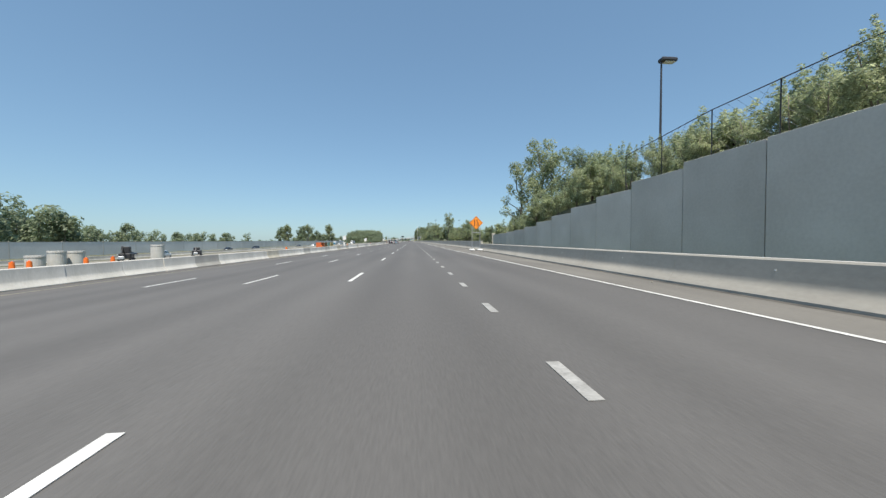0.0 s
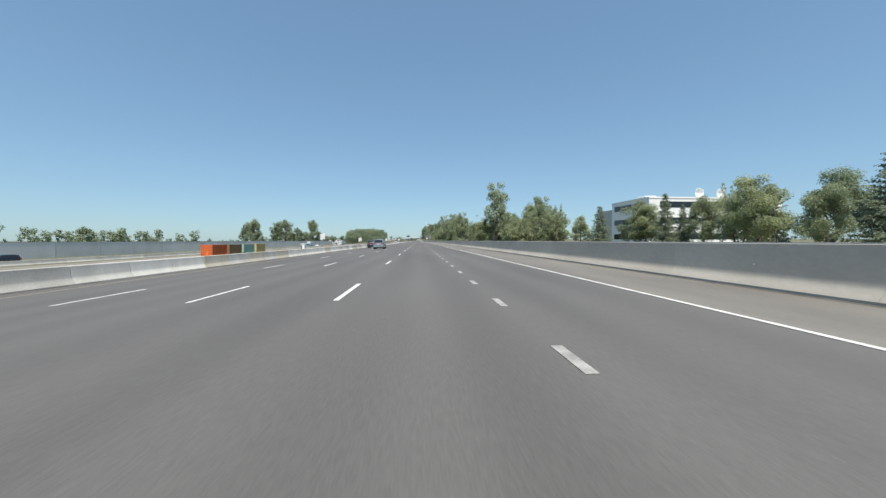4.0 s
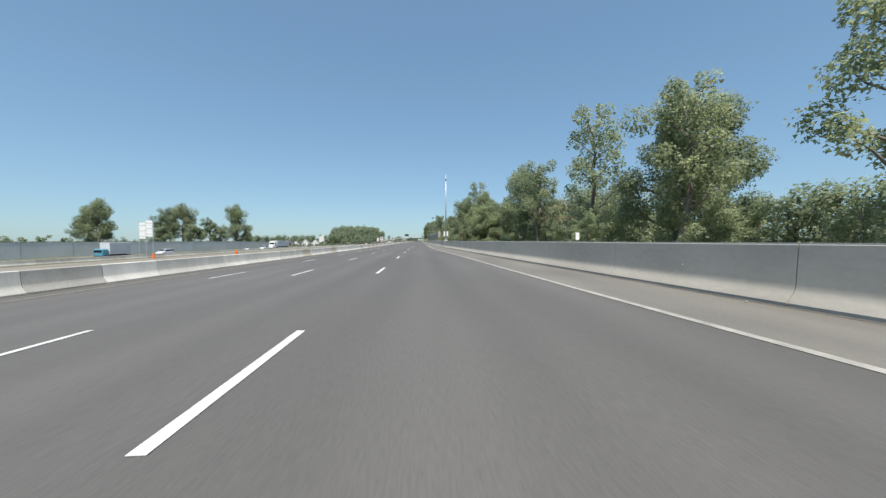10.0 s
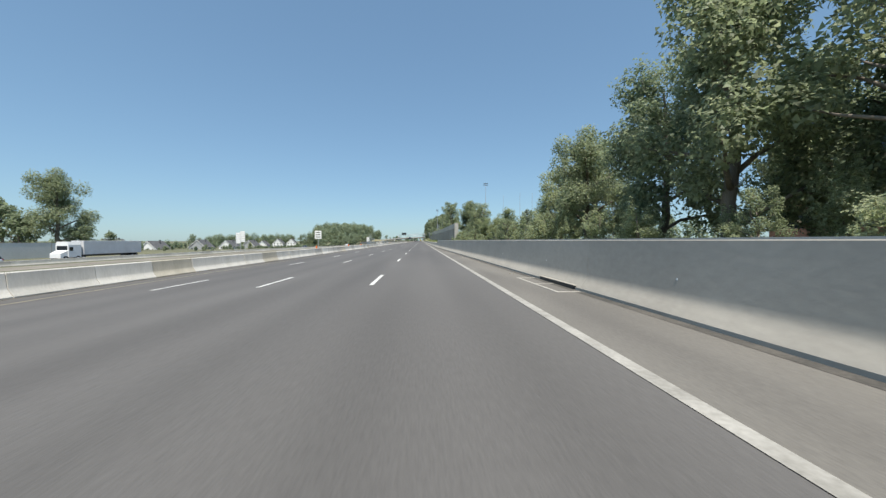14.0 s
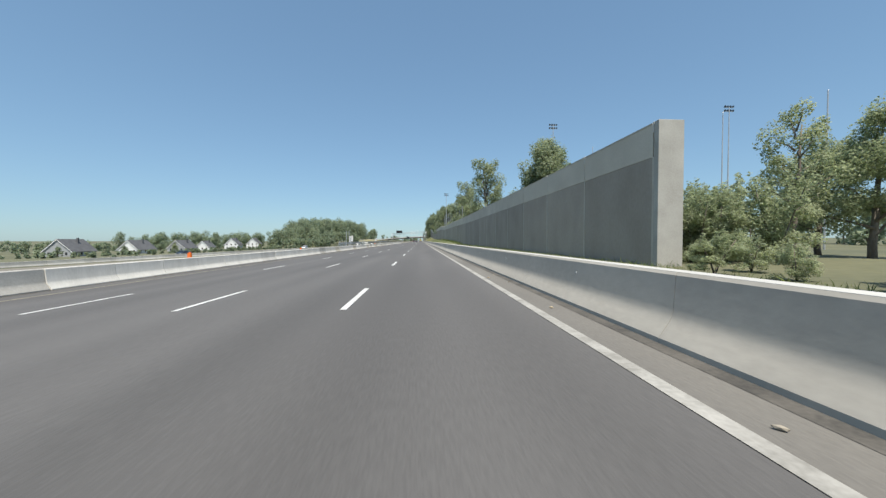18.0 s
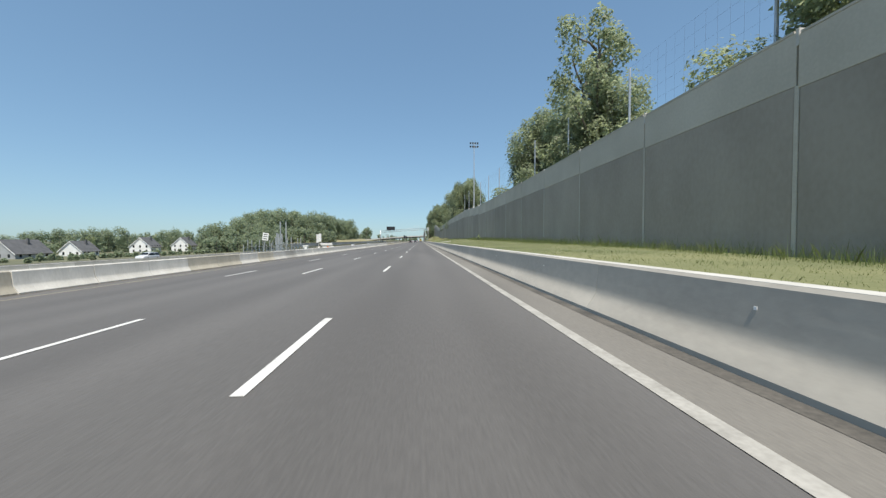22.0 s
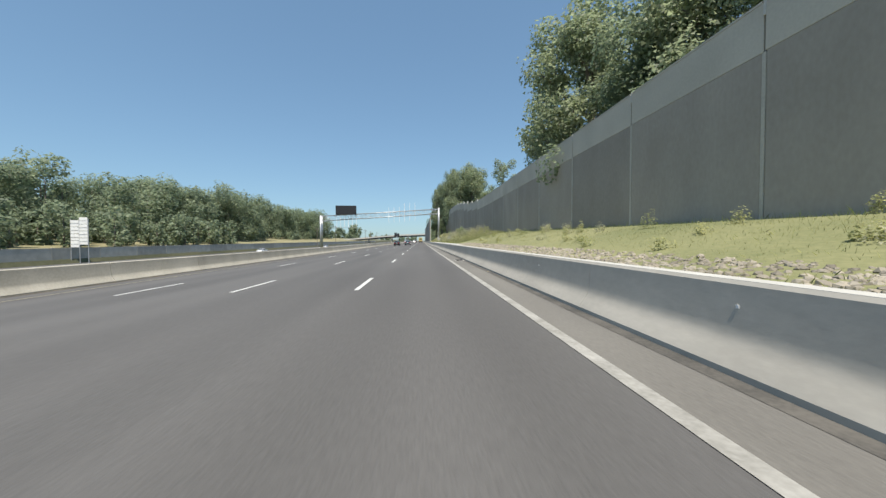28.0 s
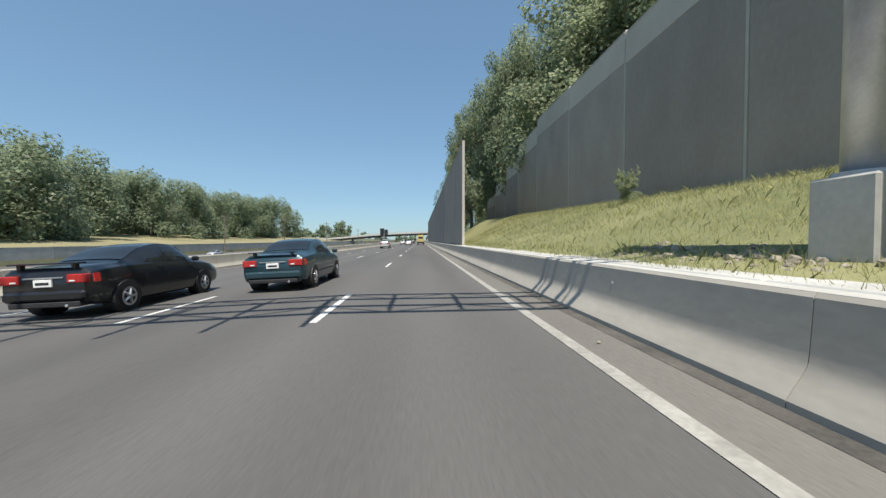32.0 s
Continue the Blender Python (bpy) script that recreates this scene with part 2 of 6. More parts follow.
road = strip("road", [lambda y: foot_l(y) - .1, -9.15, -5.49, CROWN, 1.83, edge_r], Y0, Y1, 10, lift(0), ASPHALT)
tagged(road, "grey asphalt carriageway with four worn lanes", "road", kind="structure")
shoulder = strip("road_shoulder", [edge_r, lambda y: (edge_r(y) + foot_r(y)) / 2, lambda y: foot_r(y) + .12], Y0, Y1, 6, lift(.002), SHOULDER)
tagged(shoulder, "dusty brown-grey asphalt shoulder beside the barrier", "shoulder", kind="structure")
line = strip("edge_line", [lambda y: edge_r(y) - .08, lambda y: edge_r(y) + .05], Y0, 244, 8, lift(.008), PAINT, shoulder)
line = strip("edge_line", [lambda y: edge_r(y) - .10, lambda y: edge_r(y) + .08], 244, Y1, 5, lift(.008), WORN, shoulder)
strip("yellow_edge_line", [lambda y: foot_l(y) + 1.3, lambda y: foot_l(y) + 1.42], Y0, Y1, 10, lift(.008), YELLOW_LINE, road)
strip("gutter_dirt", [lambda y: foot_l(y) - .05, lambda y: foot_l(y) + .16 + .10 * math.sin(y * .37) * math.sin(y * .11)], Y0, 880, 2.5, lift(.006), mat("dark_gutter_soil", (.06, .052, .04), (.16, .14, .11), scale=1.2, fine=16, rough=.95), road)
strip("gutter_dirt", [lambda y: foot_r(y) - .22, lambda y: foot_r(y) + .05], Y0, Y1, 6, lift(.006), mat("dark_gutter_grit", (.05, .047, .042), (.12, .11, .095), scale=1.5, fine=20, rough=.95), shoulder)

# painted dashes, 10 ft long every 40 ft
PERIOD, PHASE = 12.225, 2.6


def dash_mesh(width, material, name, long=3.05):
    bm = box(-width / 2, width / 2, -long, 0, .004, .010)
    me = bpy.data.meshes.new(name)
    bm.to_mesh(me)
    bm.free()
    me.materials.append(material)
    return me


DASH, DOT = dash_mesh(.125, PAINT, "lane_dash"), dash_mesh(.15, FADED, "lane_dot", .95)
for lane_x, ahead in ((CROWN, 0), (-5.49, .85), (-9.15, 1.5)):
    for k in range(-2, 98):
        d = new("lane_dash", DASH)
        d.parent = road
        d.matrix_basis = pose(lane_x, PHASE + ahead + k * PERIOD, road_z(lane_x), 0, math.degrees(-math.atan(.042)) if lane_x < CROWN else 0, 0)
for k in range(70):
    d = new("lane_dot", DOT)
    d.parent = road
    d.matrix_basis = pose(1.72, 186.25 + (k - 58) * 3.65, 0)


bar = part("transverse_line", box(2.0, 4.0, 223.6, 223.72, .006, .012), WORN, road)

# ---- barriers ----
def barrier_profile(height, half=.30, neck=.10, top=.085):
    return [(-half, 0), (-half, .08), (-half + .06, .17), (-neck - .06, .28), (-neck - .03, .37), (-top, height - .03), (-top + .03, height), (top - .03, height), (top, height - .03), (neck + .03, .37), (neck + .06, .28), (half - .06, .17), (half, .08), (half, 0)]


def barrier_section(name, label, length, height, material, group):
    base = thing(name, label, "barrier", group=group)
    bm = add_prism(bmesh.new(), barrier_profile(height), .012, length - .012)
    part("section", bm, material, base, smooth=True).data.set_sharp_from_angle(angle=radians(28))
    bm = box(-.09, .09, .2, .5, -.001, .03)
    part("drain_slot", bm, BLACK, base)
    return base


RB = random.Random(3)


def run_barriers(bases, length, y0, y1, foot, side, shift=0.0):
    bases = bases if type(bases) is list else [bases]
    y, fresh = y0, list(bases)
    while y < y1:
        base = fresh[0] if fresh else RB.choice(bases + bases[:1])
        xa, xb = foot(y) + side, foot(y + length) + side
        zz = road_z(xa) - .02
        m = pose(xa + RB.uniform(-shift, shift), y, zz, 0, 0, -math.degrees(math.atan2(xb - xa, length)))
        if fresh:
            fresh.pop(0).matrix_basis = m
        else:
            copy_thing(base, m)
        y += length


PALE = mat("pale_precast", (.50, .485, .44), (.64, .62, .57), scale=1.2, fine=16, rough=.85, bump=.2, vary=.10, stretch=(1, 1, .3))
BUFF = mat("buff_precast", (.38, .35, .28), (.50, .465, .385), scale=1.2, fine=16, rough=.88, bump=.25, vary=.10, stretch=(1, 1, .3))
secs = [barrier_section("temporary_barrier", label, 3.05, .84, m, "left barrier sections") for m, label in ((PALE, "pale precast concrete barrier section in a line beside the road"), (BUFF, "buff weathered concrete barrier section in a line beside the road"), (CONCRETE, "grey precast concrete barrier section in a line beside the road"), (PALE, "pale precast concrete barrier section in a line beside the road"))]
run_barriers(secs, 3.05, -26, 604, foot_l, -.3, .02)
sec = barrier_section("cast_barrier", "pale cast concrete barrier running beside the steel frames", 6.1, .86, PALE, "cast barrier sections")
run_barriers(sec, 6.1, 605.5, 698, foot_l, -.3)
sec = barrier_section("median_barrier", "buff cast concrete median barrier with a rounded top", 6.1, .90, mat("buff_concrete", (.37, .345, .29), (.50, .47, .40), scale=.6, fine=12, rough=.88, bump=.25, vary=.06), "median barrier sections")
run_barriers(sec, 6.1, 703.2, 1420, foot_l, -.3)

FLARE = [(0, 0), (0, .09), (.055, .175), (.11, .25), (.158, .325), (.182, .39), (.192, .47)]
HIGH = FLARE + [(.24, 1.26), (.27, 1.30), (.50, 1.30), (.52, 1.26), (.52, 0)]
HIGHER = FLARE + [(.24, 1.35), (.27, 1.39), (.50, 1.39), (.52, 1.35), (.52, 0)]
LOW = FLARE + [(.22, .90), (.25, .94), (.50, .94), (.52, .90), (.52, 0)]


def right_barrier(name, label, profile, cap_z, length):
    base = thing(name, label, "barrier", group="right barrier sections")
    face = part("face", add_prism(bmesh.new(), profile, .004, length - .004), CONCRETE_B, base, smooth=True)
    face.data.set_sharp_from_angle(angle=radians(28))
    # lighter than the face, so the top reads as catching the sun
    part("cap", box(.252, .525, .004, length - .004, cap_z - .03, cap_z + .004), EDGE, base, "top edge with sunlit brightness in its colour")
    part("reflector", box(.2, .216, 2.9, 2.935, .66, .695), WHITE, base, "small white reflector")
    return base


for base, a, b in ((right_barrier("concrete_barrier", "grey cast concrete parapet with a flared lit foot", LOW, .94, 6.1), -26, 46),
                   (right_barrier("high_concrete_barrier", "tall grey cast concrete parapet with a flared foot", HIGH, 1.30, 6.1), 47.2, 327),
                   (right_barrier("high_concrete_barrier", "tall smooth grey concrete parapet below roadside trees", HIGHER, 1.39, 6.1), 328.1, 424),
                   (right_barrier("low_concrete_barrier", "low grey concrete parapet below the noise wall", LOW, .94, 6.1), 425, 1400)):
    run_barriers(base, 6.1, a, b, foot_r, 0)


# ---- noise walls ----
def noise_wall(name, label, x_of, y0, y1, pitch, base_of, top_of, thick=.18, face=WALL, end_width=0, band=0, flush=False):
    w = thing(name, label, "noise wall", kind="structure")
    y = y0
    while y < y1 - .01:
        xa, xb = x_of(y), x_of(y + pitch)
        zb = min(base_of(y), base_of(y + pitch)) - .5
        zt = top_of(y + pitch / 2)
        tilt = pose(xa, y, 0, 0, 0, -math.degrees(math.atan2(xb - xa, pitch)))
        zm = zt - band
        gap = .018 if flush else .085
        p = part("panel", box(-thick / 2, thick / 2, gap, pitch - gap, zb, zm - .006, .008), face, w)
        p.matrix_basis = tilt
        if flush:
            y += pitch
            continue
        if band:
            # the top band has a paler colour than the panel below
            p = part("upper_panel", box(-thick / 2 - .012, thick / 2 + .012, .03, pitch - .03, zm, zt - .006, .01), WALL_TOP, w, "paler top panel")
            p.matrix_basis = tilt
        p = part("post", box(-thick / 2 - .02, thick / 2 + .02, -.07, .07, zb, zm - .004 if band else zt + .18, .012), WALL_POST, w)
        p.matrix_basis = tilt
        if band:
            p = part("joint_clip", box(-thick / 2 - .03, thick / 2 + .03, -.05, .05, zt - .42, zt + .10, .012), CAP, w, "white clip over the panel joint")
            p.matrix_basis = tilt
        p = part("coping", box(-thick / 2 - .03, thick / 2 + .03, .10, pitch - .10, zt - .005, zt + .07), WALL_POST, w)
        p.matrix_basis = tilt
        y += pitch
    if end_width:
        p = part("end_return", box(-.12, end_width, -.42, -.08, base_of(y0) - .5, top_of(y0) + .1, .012), CONCRETE, w, "pale end face of the wall")
        p.matrix_basis = pose(x_of(y0), y0, 0)
    p = part("post", box(-.22, .22, -.16, .16, base_of(y1) - .5, top_of(y1) + .2, .012), WALL_POST, w)
    p.matrix_basis = pose(x_of(y1), y, 0)
    return w


noise_wall("noise_wall", "grey precast retaining wall dropping towards its end", lambda y: 12.0, -33, 48, 3.66, lambda y: 0, lambda y: ramp(y, (-30, 5.2), (14, 4.7), (25, 3.6), (36, 2.6), (48, 2.2)), face=mat("pale_wall_concrete", (.47, .445, .395), (.57, .545, .49), scale=.5, fine=10, rough=.9, bump=.25, vary=.09), flush=True)


def top2(y):
    return ramp(y, (474, 7.0), (540, 7.2), (575, 7.6), (625, 7.9), (650, 8.9), (690, 9.2), (735, 9.0), (776, 8.9), (790, 9.6), (797, 10.3), (806, 11.2), (822, 12.4), (846, 12.8), (872, 8.5))


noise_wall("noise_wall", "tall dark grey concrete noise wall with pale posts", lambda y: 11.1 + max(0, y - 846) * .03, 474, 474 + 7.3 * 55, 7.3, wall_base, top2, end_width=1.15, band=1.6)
noise_wall("noise_wall", "tall dark noise wall close behind the barrier", lambda y: 3.55, 843, 843 + 7.3 * 18, 7.3, lambda y: .8, lambda y: 9.6)
noise_wall("far_noise_wall", "long pale grey noise wall beyond the far carriageway", lambda y: -88, -130, 470, 12.0, lambda y: -3.9, lambda y: ramp(y, (-130, 1.0), (430, .9), (470, .5)), face=FARWALL)
noise_wall("retaining_wall", "low grey panelled retaining wall below a grassy hill", lambda y: opp_x(y) - 10.0, 740, 1200, 9.2, opp_z, lambda y: opp_z(y) + 2.7, face=CONCRETE)
opp = strip("far_road", [lambda y: opp_x(y) - 8.4, opp_x, lambda y: opp_x(y) + 8.2], -200, 1400, 10, lambda x, y: opp_z(y), ASPHALT)
tagged(opp, "far asphalt carriageway beyond the median work zone", "road", kind="structure")
work = strip("median_work_road", [lambda y: opp_x(y) + 12, lambda y: opp_x(y) + 24], -60, 620, 10, lambda x, y: ground_z(x, y) + .03, WORKDIRT)
tagged(work, "bare gravel and soil strip in the median work zone", "road", kind="structure")
sec = barrier_section("far_barrier", "pale concrete barrier along the far carriageway", 6.1, .84, CONCRETE, "far barrier sections")
y = -90.0
while y < 1150:
    m = pose(opp_x(y) + 8.6, y, opp_z(y) - .02, 0, 0, -math.degrees(math.atan2(opp_x(y + 6.1) - opp_x(y), 6.1)))
    if y == -90.0:
        sec.matrix_basis = m
    else:
        copy_thing(sec, m)
    y += 6.1
bank = strip("grass_bank", [lambda y: foot_r(y) + .54, lambda y: foot_r(y) + .85, lambda y: foot_r(y) + 2, 6.5, 8.5, 10.0, 10.6, 11.0], 700, 905, 3, lambda x, y: ground_z(x, y) + .02, BANK)
tagged(bank, "straw-coloured grass bank between parapet and noise wall", "bank", kind="structure")
green = strip("grass_bank", [lambda y: foot_r(y) + .54, lambda y: foot_r(y) + .85, lambda y: foot_r(y) + 2, 6.5, 8.5, 10.0, 10.6, 11.0], 552, 700, 3, lambda x, y: ground_z(x, y) + .02, BANK_GREEN)
tagged(green, "yellow-green grass bank between parapet and noise wall", "bank", kind="structure")
hill = strip("grass_hill", [-116, -106, -96, -88, -82, -74, lambda y: opp_x(y) - 16, lambda y: opp_x(y) - 10.8], 745, 1200, 8, lambda x, y: ground_z(x, y) + .05, STRAW)
tagged(hill, "dry straw-coloured hill below the woodland", "hill", kind="structure")


# ---- trees ----
def fill_leaves(name, centers, radii, counts, size, material, parent, rng, flat=.8, lift_up=.8, small=False):
    """Leaf clumps, bent in the middle, scattered over the outer part of lobes."""
    counts = [int(c) for c in counts]
    total = sum(counts)
    pos = np.empty((total, 3))
    nor = np.empty((total, 3))
    k = 0
    for c, r, n in zip(centers, radii, counts):

        d = rng.normal(size=(n, 3))
        d /= np.linalg.norm(d, axis=1)[:, None] + 1e-9
        rad = .45 + .60 * rng.random(n) ** .55
        wob = 1 + .28 * np.sin(5 * d[:, 0] + 3 * c[0]) * np.cos(4 * d[:, 2] + c[1])
        pos[k:k + n] = np.array(c) + d * (rad * wob)[:, None] * np.array((r, r, r * flat))
        nn = d * .7 + rng.normal(size=(n, 3)) * .5
        nn[:, 2] += lift_up
        nor[k:k + n] = nn / (np.linalg.norm(nn, axis=1)[:, None] + 1e-9)
        k += n
    t = rng.normal(size=(total, 3))
    u = np.cross(nor, t)
    u /= np.linalg.norm(u, axis=1)[:, None] + 1e-9
    v = np.cross(nor, u)
    s = size * (.55 + .9 * rng.random(total))[:, None]
    asp = (.55 + .35 * rng.random(total))[:, None]
    k = 3 if small else 4
    verts = np.empty((total, k, 3), dtype=np.float32)
    verts[:, 0] = pos - u * s
    verts[:, 1] = pos - v * s * asp + nor * s * .22 + u * s * (.35 if small else 0)
    if small:
        verts[:, 2] = pos + v * s * asp + nor * s * .1 + u * s * .6
    else:
        verts[:, 2] = pos + u * s
        verts[:, 3] = pos + v * s * asp + nor * s * .22
    me = bpy.data.meshes.new(name)
    me.vertices.add(total * k)
    me.vertices.foreach_set("co", verts.reshape(-1))
    me.loops.add(total * k)
    me.loops.foreach_set("vertex_index", np.arange(total * k, dtype=np.int32))
    me.polygons.add(total)
    me.polygons.foreach_set("loop_start", np.arange(0, total * k, k, dtype=np.int32))
    me.polygons.foreach_set("loop_total", np.full(total, k, dtype=np.int32))
    me.update(calc_edges=True)
    me.materials.append(material)
    ob = new(name, me)
    ob.parent = parent
    return ob


def limb_path(bm, pts, radii, sides=7, up=None):
    """One unbroken tapering tube through a row of points."""
    pts = [Vector(p) for p in pts]
    q = ((pts[-1] - pts[0]).normalized() if up is None else Vector(up)).to_track_quat("Z", "Y")
    rings = [[bm.verts.new(p + q @ Vector((r * math.cos(i * math.tau / sides), r * math.sin(i * math.tau / sides), 0))) for i in range(sides)] for p, r in zip(pts, radii)]
    for ra, rb in zip(rings, rings[1:]):
        for i in range(sides):
            j = (i + 1) % sides
            bm.faces.new((ra[i], ra[j], rb[j], rb[i]))
    bm.faces.new(rings[0][::-1])
    bm.faces.new(rings[-1])


def branch(bm, a, b, r0, r1, rng, bends=3, sides=7):
    a, b = np.array(a, float), np.array(b, float)
    L = np.linalg.norm(b - a)
    pts = [a + (b - a) * i / bends + (rng.normal(size=3) * L * .03 if 0 < i < bends else 0) for i in range(bends + 1)]
    limb_path(bm, pts, [r0 + (r1 - r0) * i / bends for i in range(bends + 1)], sides)


def make_tree(style, label, leaf, seed, where=(0, -400, -60)):
    """A 10 m tree: trunk, limbs and a crown of leaf clumps."""
    rng = np.random.default_rng(seed)
    t = thing("thicket" if style == "bush" else "tree", label, "bush" if style == "bush" else "tree", pose(*where))
    bm = bmesh.new()
    cents, rads = [], []
    if style in ("broad", "low"):
        branch(bm, (0, 0, -.4), (.2, .1, 3.4), .26, .17, rng)
        branch(bm, (.2, .1, 3.4), (.1, 0, 8.4), .17, .04, rng, 4)
        for i in range(13):
            a, z0 = i * 2.4 + rng.random(), 1.5 + .46 * i
            reach = (3.0 - .14 * i) * (.75 + .45 * rng.random())
            e = np.array((math.cos(a) * reach, math.sin(a) * reach, z0 + .8 + rng.random() * 1.4))
            branch(bm, (.15, .05, z0), e, .10, .03, rng)
            foot = np.array((.15, .05, z0))
            for k in range(4 if style == "broad" else 2):
                q = (1.05, .95, .72, .55)[k]
                c = foot + (e - foot) * q + rng.normal(size=3) * (.42, .42, .35)
                cents.append(tuple(c)), rads.append((.62 if style == "broad" else .95) + .42 * rng.random())
        for z in (7.4, 8.1, 8.7, 9.2, 9.5):
            cents.append((rng.normal() * .6, rng.normal() * .6, z)), rads.append(.6 + .3 * rng.random())
    elif style == "tall":
        branch(bm, (0, 0, -.4), (.3, 0, 5), .20, .12, rng)
        branch(bm, (.3, 0, 5), (-.3, .2, 9.4), .12, .03, rng, 4)
        for i in range(14):
            a, z0 = i * 2.4 + rng.random(), 3.0 + .45 * i
            reach = (1.9 - .07 * i) * (.6 + .6 * rng.random())
            e = (.2 + math.cos(a) * reach, math.sin(a) * reach, z0 + .8 + rng.random() * .8)
            branch(bm, (.25, 0, z0), e, .07, .02, rng)
            cents.append(e), rads.append(.5 + .45 * rng.random())
            if rng.random() < .6:
                cents.append((e[0] * 1.2, e[1] * 1.2, e[2] + .5)), rads.append(.45)
    elif style == "conifer":
        branch(bm, (0, 0, -.3), (0, 0, 9.8), .17, .02, rng, 4)
        for i in range(19):
            z = .9 + i * .47
            rr = (2.4 * (1 - z / 10.4) ** .85 + .12) * (.85 + .3 * rng.random())
            n = max(4, int(rr * 3.2) + 2)
            for j in range(n):
                a = j * math.tau / n + i * .9 + rng.normal() * .25
                far = rr * (.7 + .45 * rng.random())
                rise = .12 + .22 * z / 10
                branch(bm, (0, 0, z), (math.cos(a) * far, math.sin(a) * far, z + far * rise), .03, .008, rng, 2, 4)
                for q in (.35, .65, .95):
                    cents.append((math.cos(a) * far * q, math.sin(a) * far * q, z + far * q * rise + rng.normal() * .08)), rads.append(.20 + .11 * rr * (1.1 - .4 * q))
        cents.append((0, 0, 9.8)), rads.append(.25)
    else:
        limb_path(bm, ((1.7, .4, 7.0), (1.1, .3, 4.4), (.4, .1, 1.8), (0, 0, -.3), (-.35, .25, 1.9), (-.9, .7, 4.6), (-1.5, 1.1, 7.2)), (.03, .06, .09, .13, .09, .06, .03), 7, (0, 0, 1))
        for i in range(34):
            a, rr = rng.random() * math.tau, 2.5 * math.sqrt(rng.random())
            z = .8 + 7.0 * rng.random() ** 1.2 * (1 - .3 * rr / 2.6)
            cents.append((math.cos(a) * rr, math.sin(a) * rr, z)), rads.append(.5 + .55 * rng.random())
        for i in range(9):
            a, rr = rng.random() * math.tau, 2.2 * math.sqrt(rng.random())
            x, y, z = math.cos(a) * rr, math.sin(a) * rr, 5.2 + 2.0 * rng.random()
            for k in range(5):
                cents.append((x + rng.normal() * .14, y + rng.normal() * .14, z + .55 * k)), rads.append(.52 - .07 * k)
    part("trunk", bm, BARK, t, smooth=True)
    dens = {"broad": 640, "tall": 560, "conifer": 420, "bush": 380, "low": 50}[style]
    size = {"broad": .086, "tall": .095, "conifer": .085, "bush": .11, "low": .27}[style]
    flat = {"broad": .95, "tall": .95, "conifer": .6, "bush": .85, "low": .8}[style]
    counts = [max(16, dens * r * r) for r in rads]
    fill_leaves("crown", cents, rads, counts, size, leaf, t, rng, flat, .3 if style == "conifer" else .6, style != "low")
    return t


BROAD_L = "broad-crowned deciduous tree in full summer leaf behind the barrier"
PROTO = {}
for key, style, leaf, label in (("b1", "broad", LEAF_A, BROAD_L), ("b2", "broad", LEAF_B, "bright green leafy tree with an uneven round crown"), ("b3", "broad", LEAF_C, "dark green deciduous tree with a dense crown"),
                                ("t1", "tall", LEAF_A, "slender open tree with sparse leaf clusters"), ("t2", "tall", LEAF_B, "tall thin tree with gaps in its crown"),
                                ("c1", "conifer", LEAF_D, "pointed dark green conifer at a car park edge"), ("c2", "conifer", LEAF_D, "pointed young evergreen with drooping tiers"),
                                ("s1", "bush", LEAF_S, "tangled leafy roadside thicket with many stems"), ("s2", "bush", LEAF_S, "dense green roadside thicket"), ("l1", "low", LEAF_FAR, "distant round-crowned tree in full leaf"), ("l3", "low", LEAF_C, "distant dark green tree in full leaf")):
    PROTO[key] = make_tree(style, label, leaf, 11 + len(PROTO))
USED = set()


def plant(key, x, y, h, wide=1.0, z=None):
    s = h / 10.0
    m = pose(x, y, ground_z(x, y) if z is None else z, 0, 0, random.uniform(0, 360)) @ Matrix.Diagonal((s * wide, s * wide, s, 1))
    if key in USED:
        ob = copy_thing(PROTO[key], m)
        ob.matrix_basis = m
        return ob
    USED.add(key)
    PROTO[key].matrix_basis = m
    return PROTO[key]


def grove(y0, y1, x0, x1, n, h0, h1, keys, wide=1.0):
    for i in range(n):
        y = y0 + (y1 - y0) * (i + random.random()) / n
        plant(random.choice(keys), random.uniform(x0, x1), y, random.uniform(h0, h1), wide * random.uniform(.85, 1.2))


# right side, in driving order
grove(-20, 52, 13.3, 16.5, 34, 2.6, 4.2, ["s1", "s2", "s1"], 1.4)
grove(3, 50, 13.1, 14.0, 30, 2.2, 3.4, ["s1", "s2"], 1.0)
grove(-5, 60, 17, 23, 14, 4.5, 6.5, ["b1", "s2", "t2"])
for k, x, y, h in (("t1", 18, 57.5, 14), ("t2", 19.2, 52, 15), ("t1", 20.2, 50.5, 13.5), ("b3", 21.5, 43, 11), ("b3", 26, 44, 11)):
    plant(k, x, y, h)
for i, h in enumerate((12.5, 11.5, 13, 12, 13.2, 11.4, 11.2, 12.6, 10.5, 9.5)):
    plant(("c2", "c1", "c1", "b3", "c2")[i % 5], 50 + (i % 3) * 1.2, 90 + i * 6.6, h, 1.3)
grove(131, 157, 33, 37, 9, 6.2, 8.2, ["b1", "b2", "c2", "s2"])
grove(186, 200, 28, 36, 10, 9, 11.5, ["b1", "s2", "t2", "b3"])
plant("b2", 33.4, 173, 6.4), plant("c2", 36, 170.5, 8.2, 1.2)
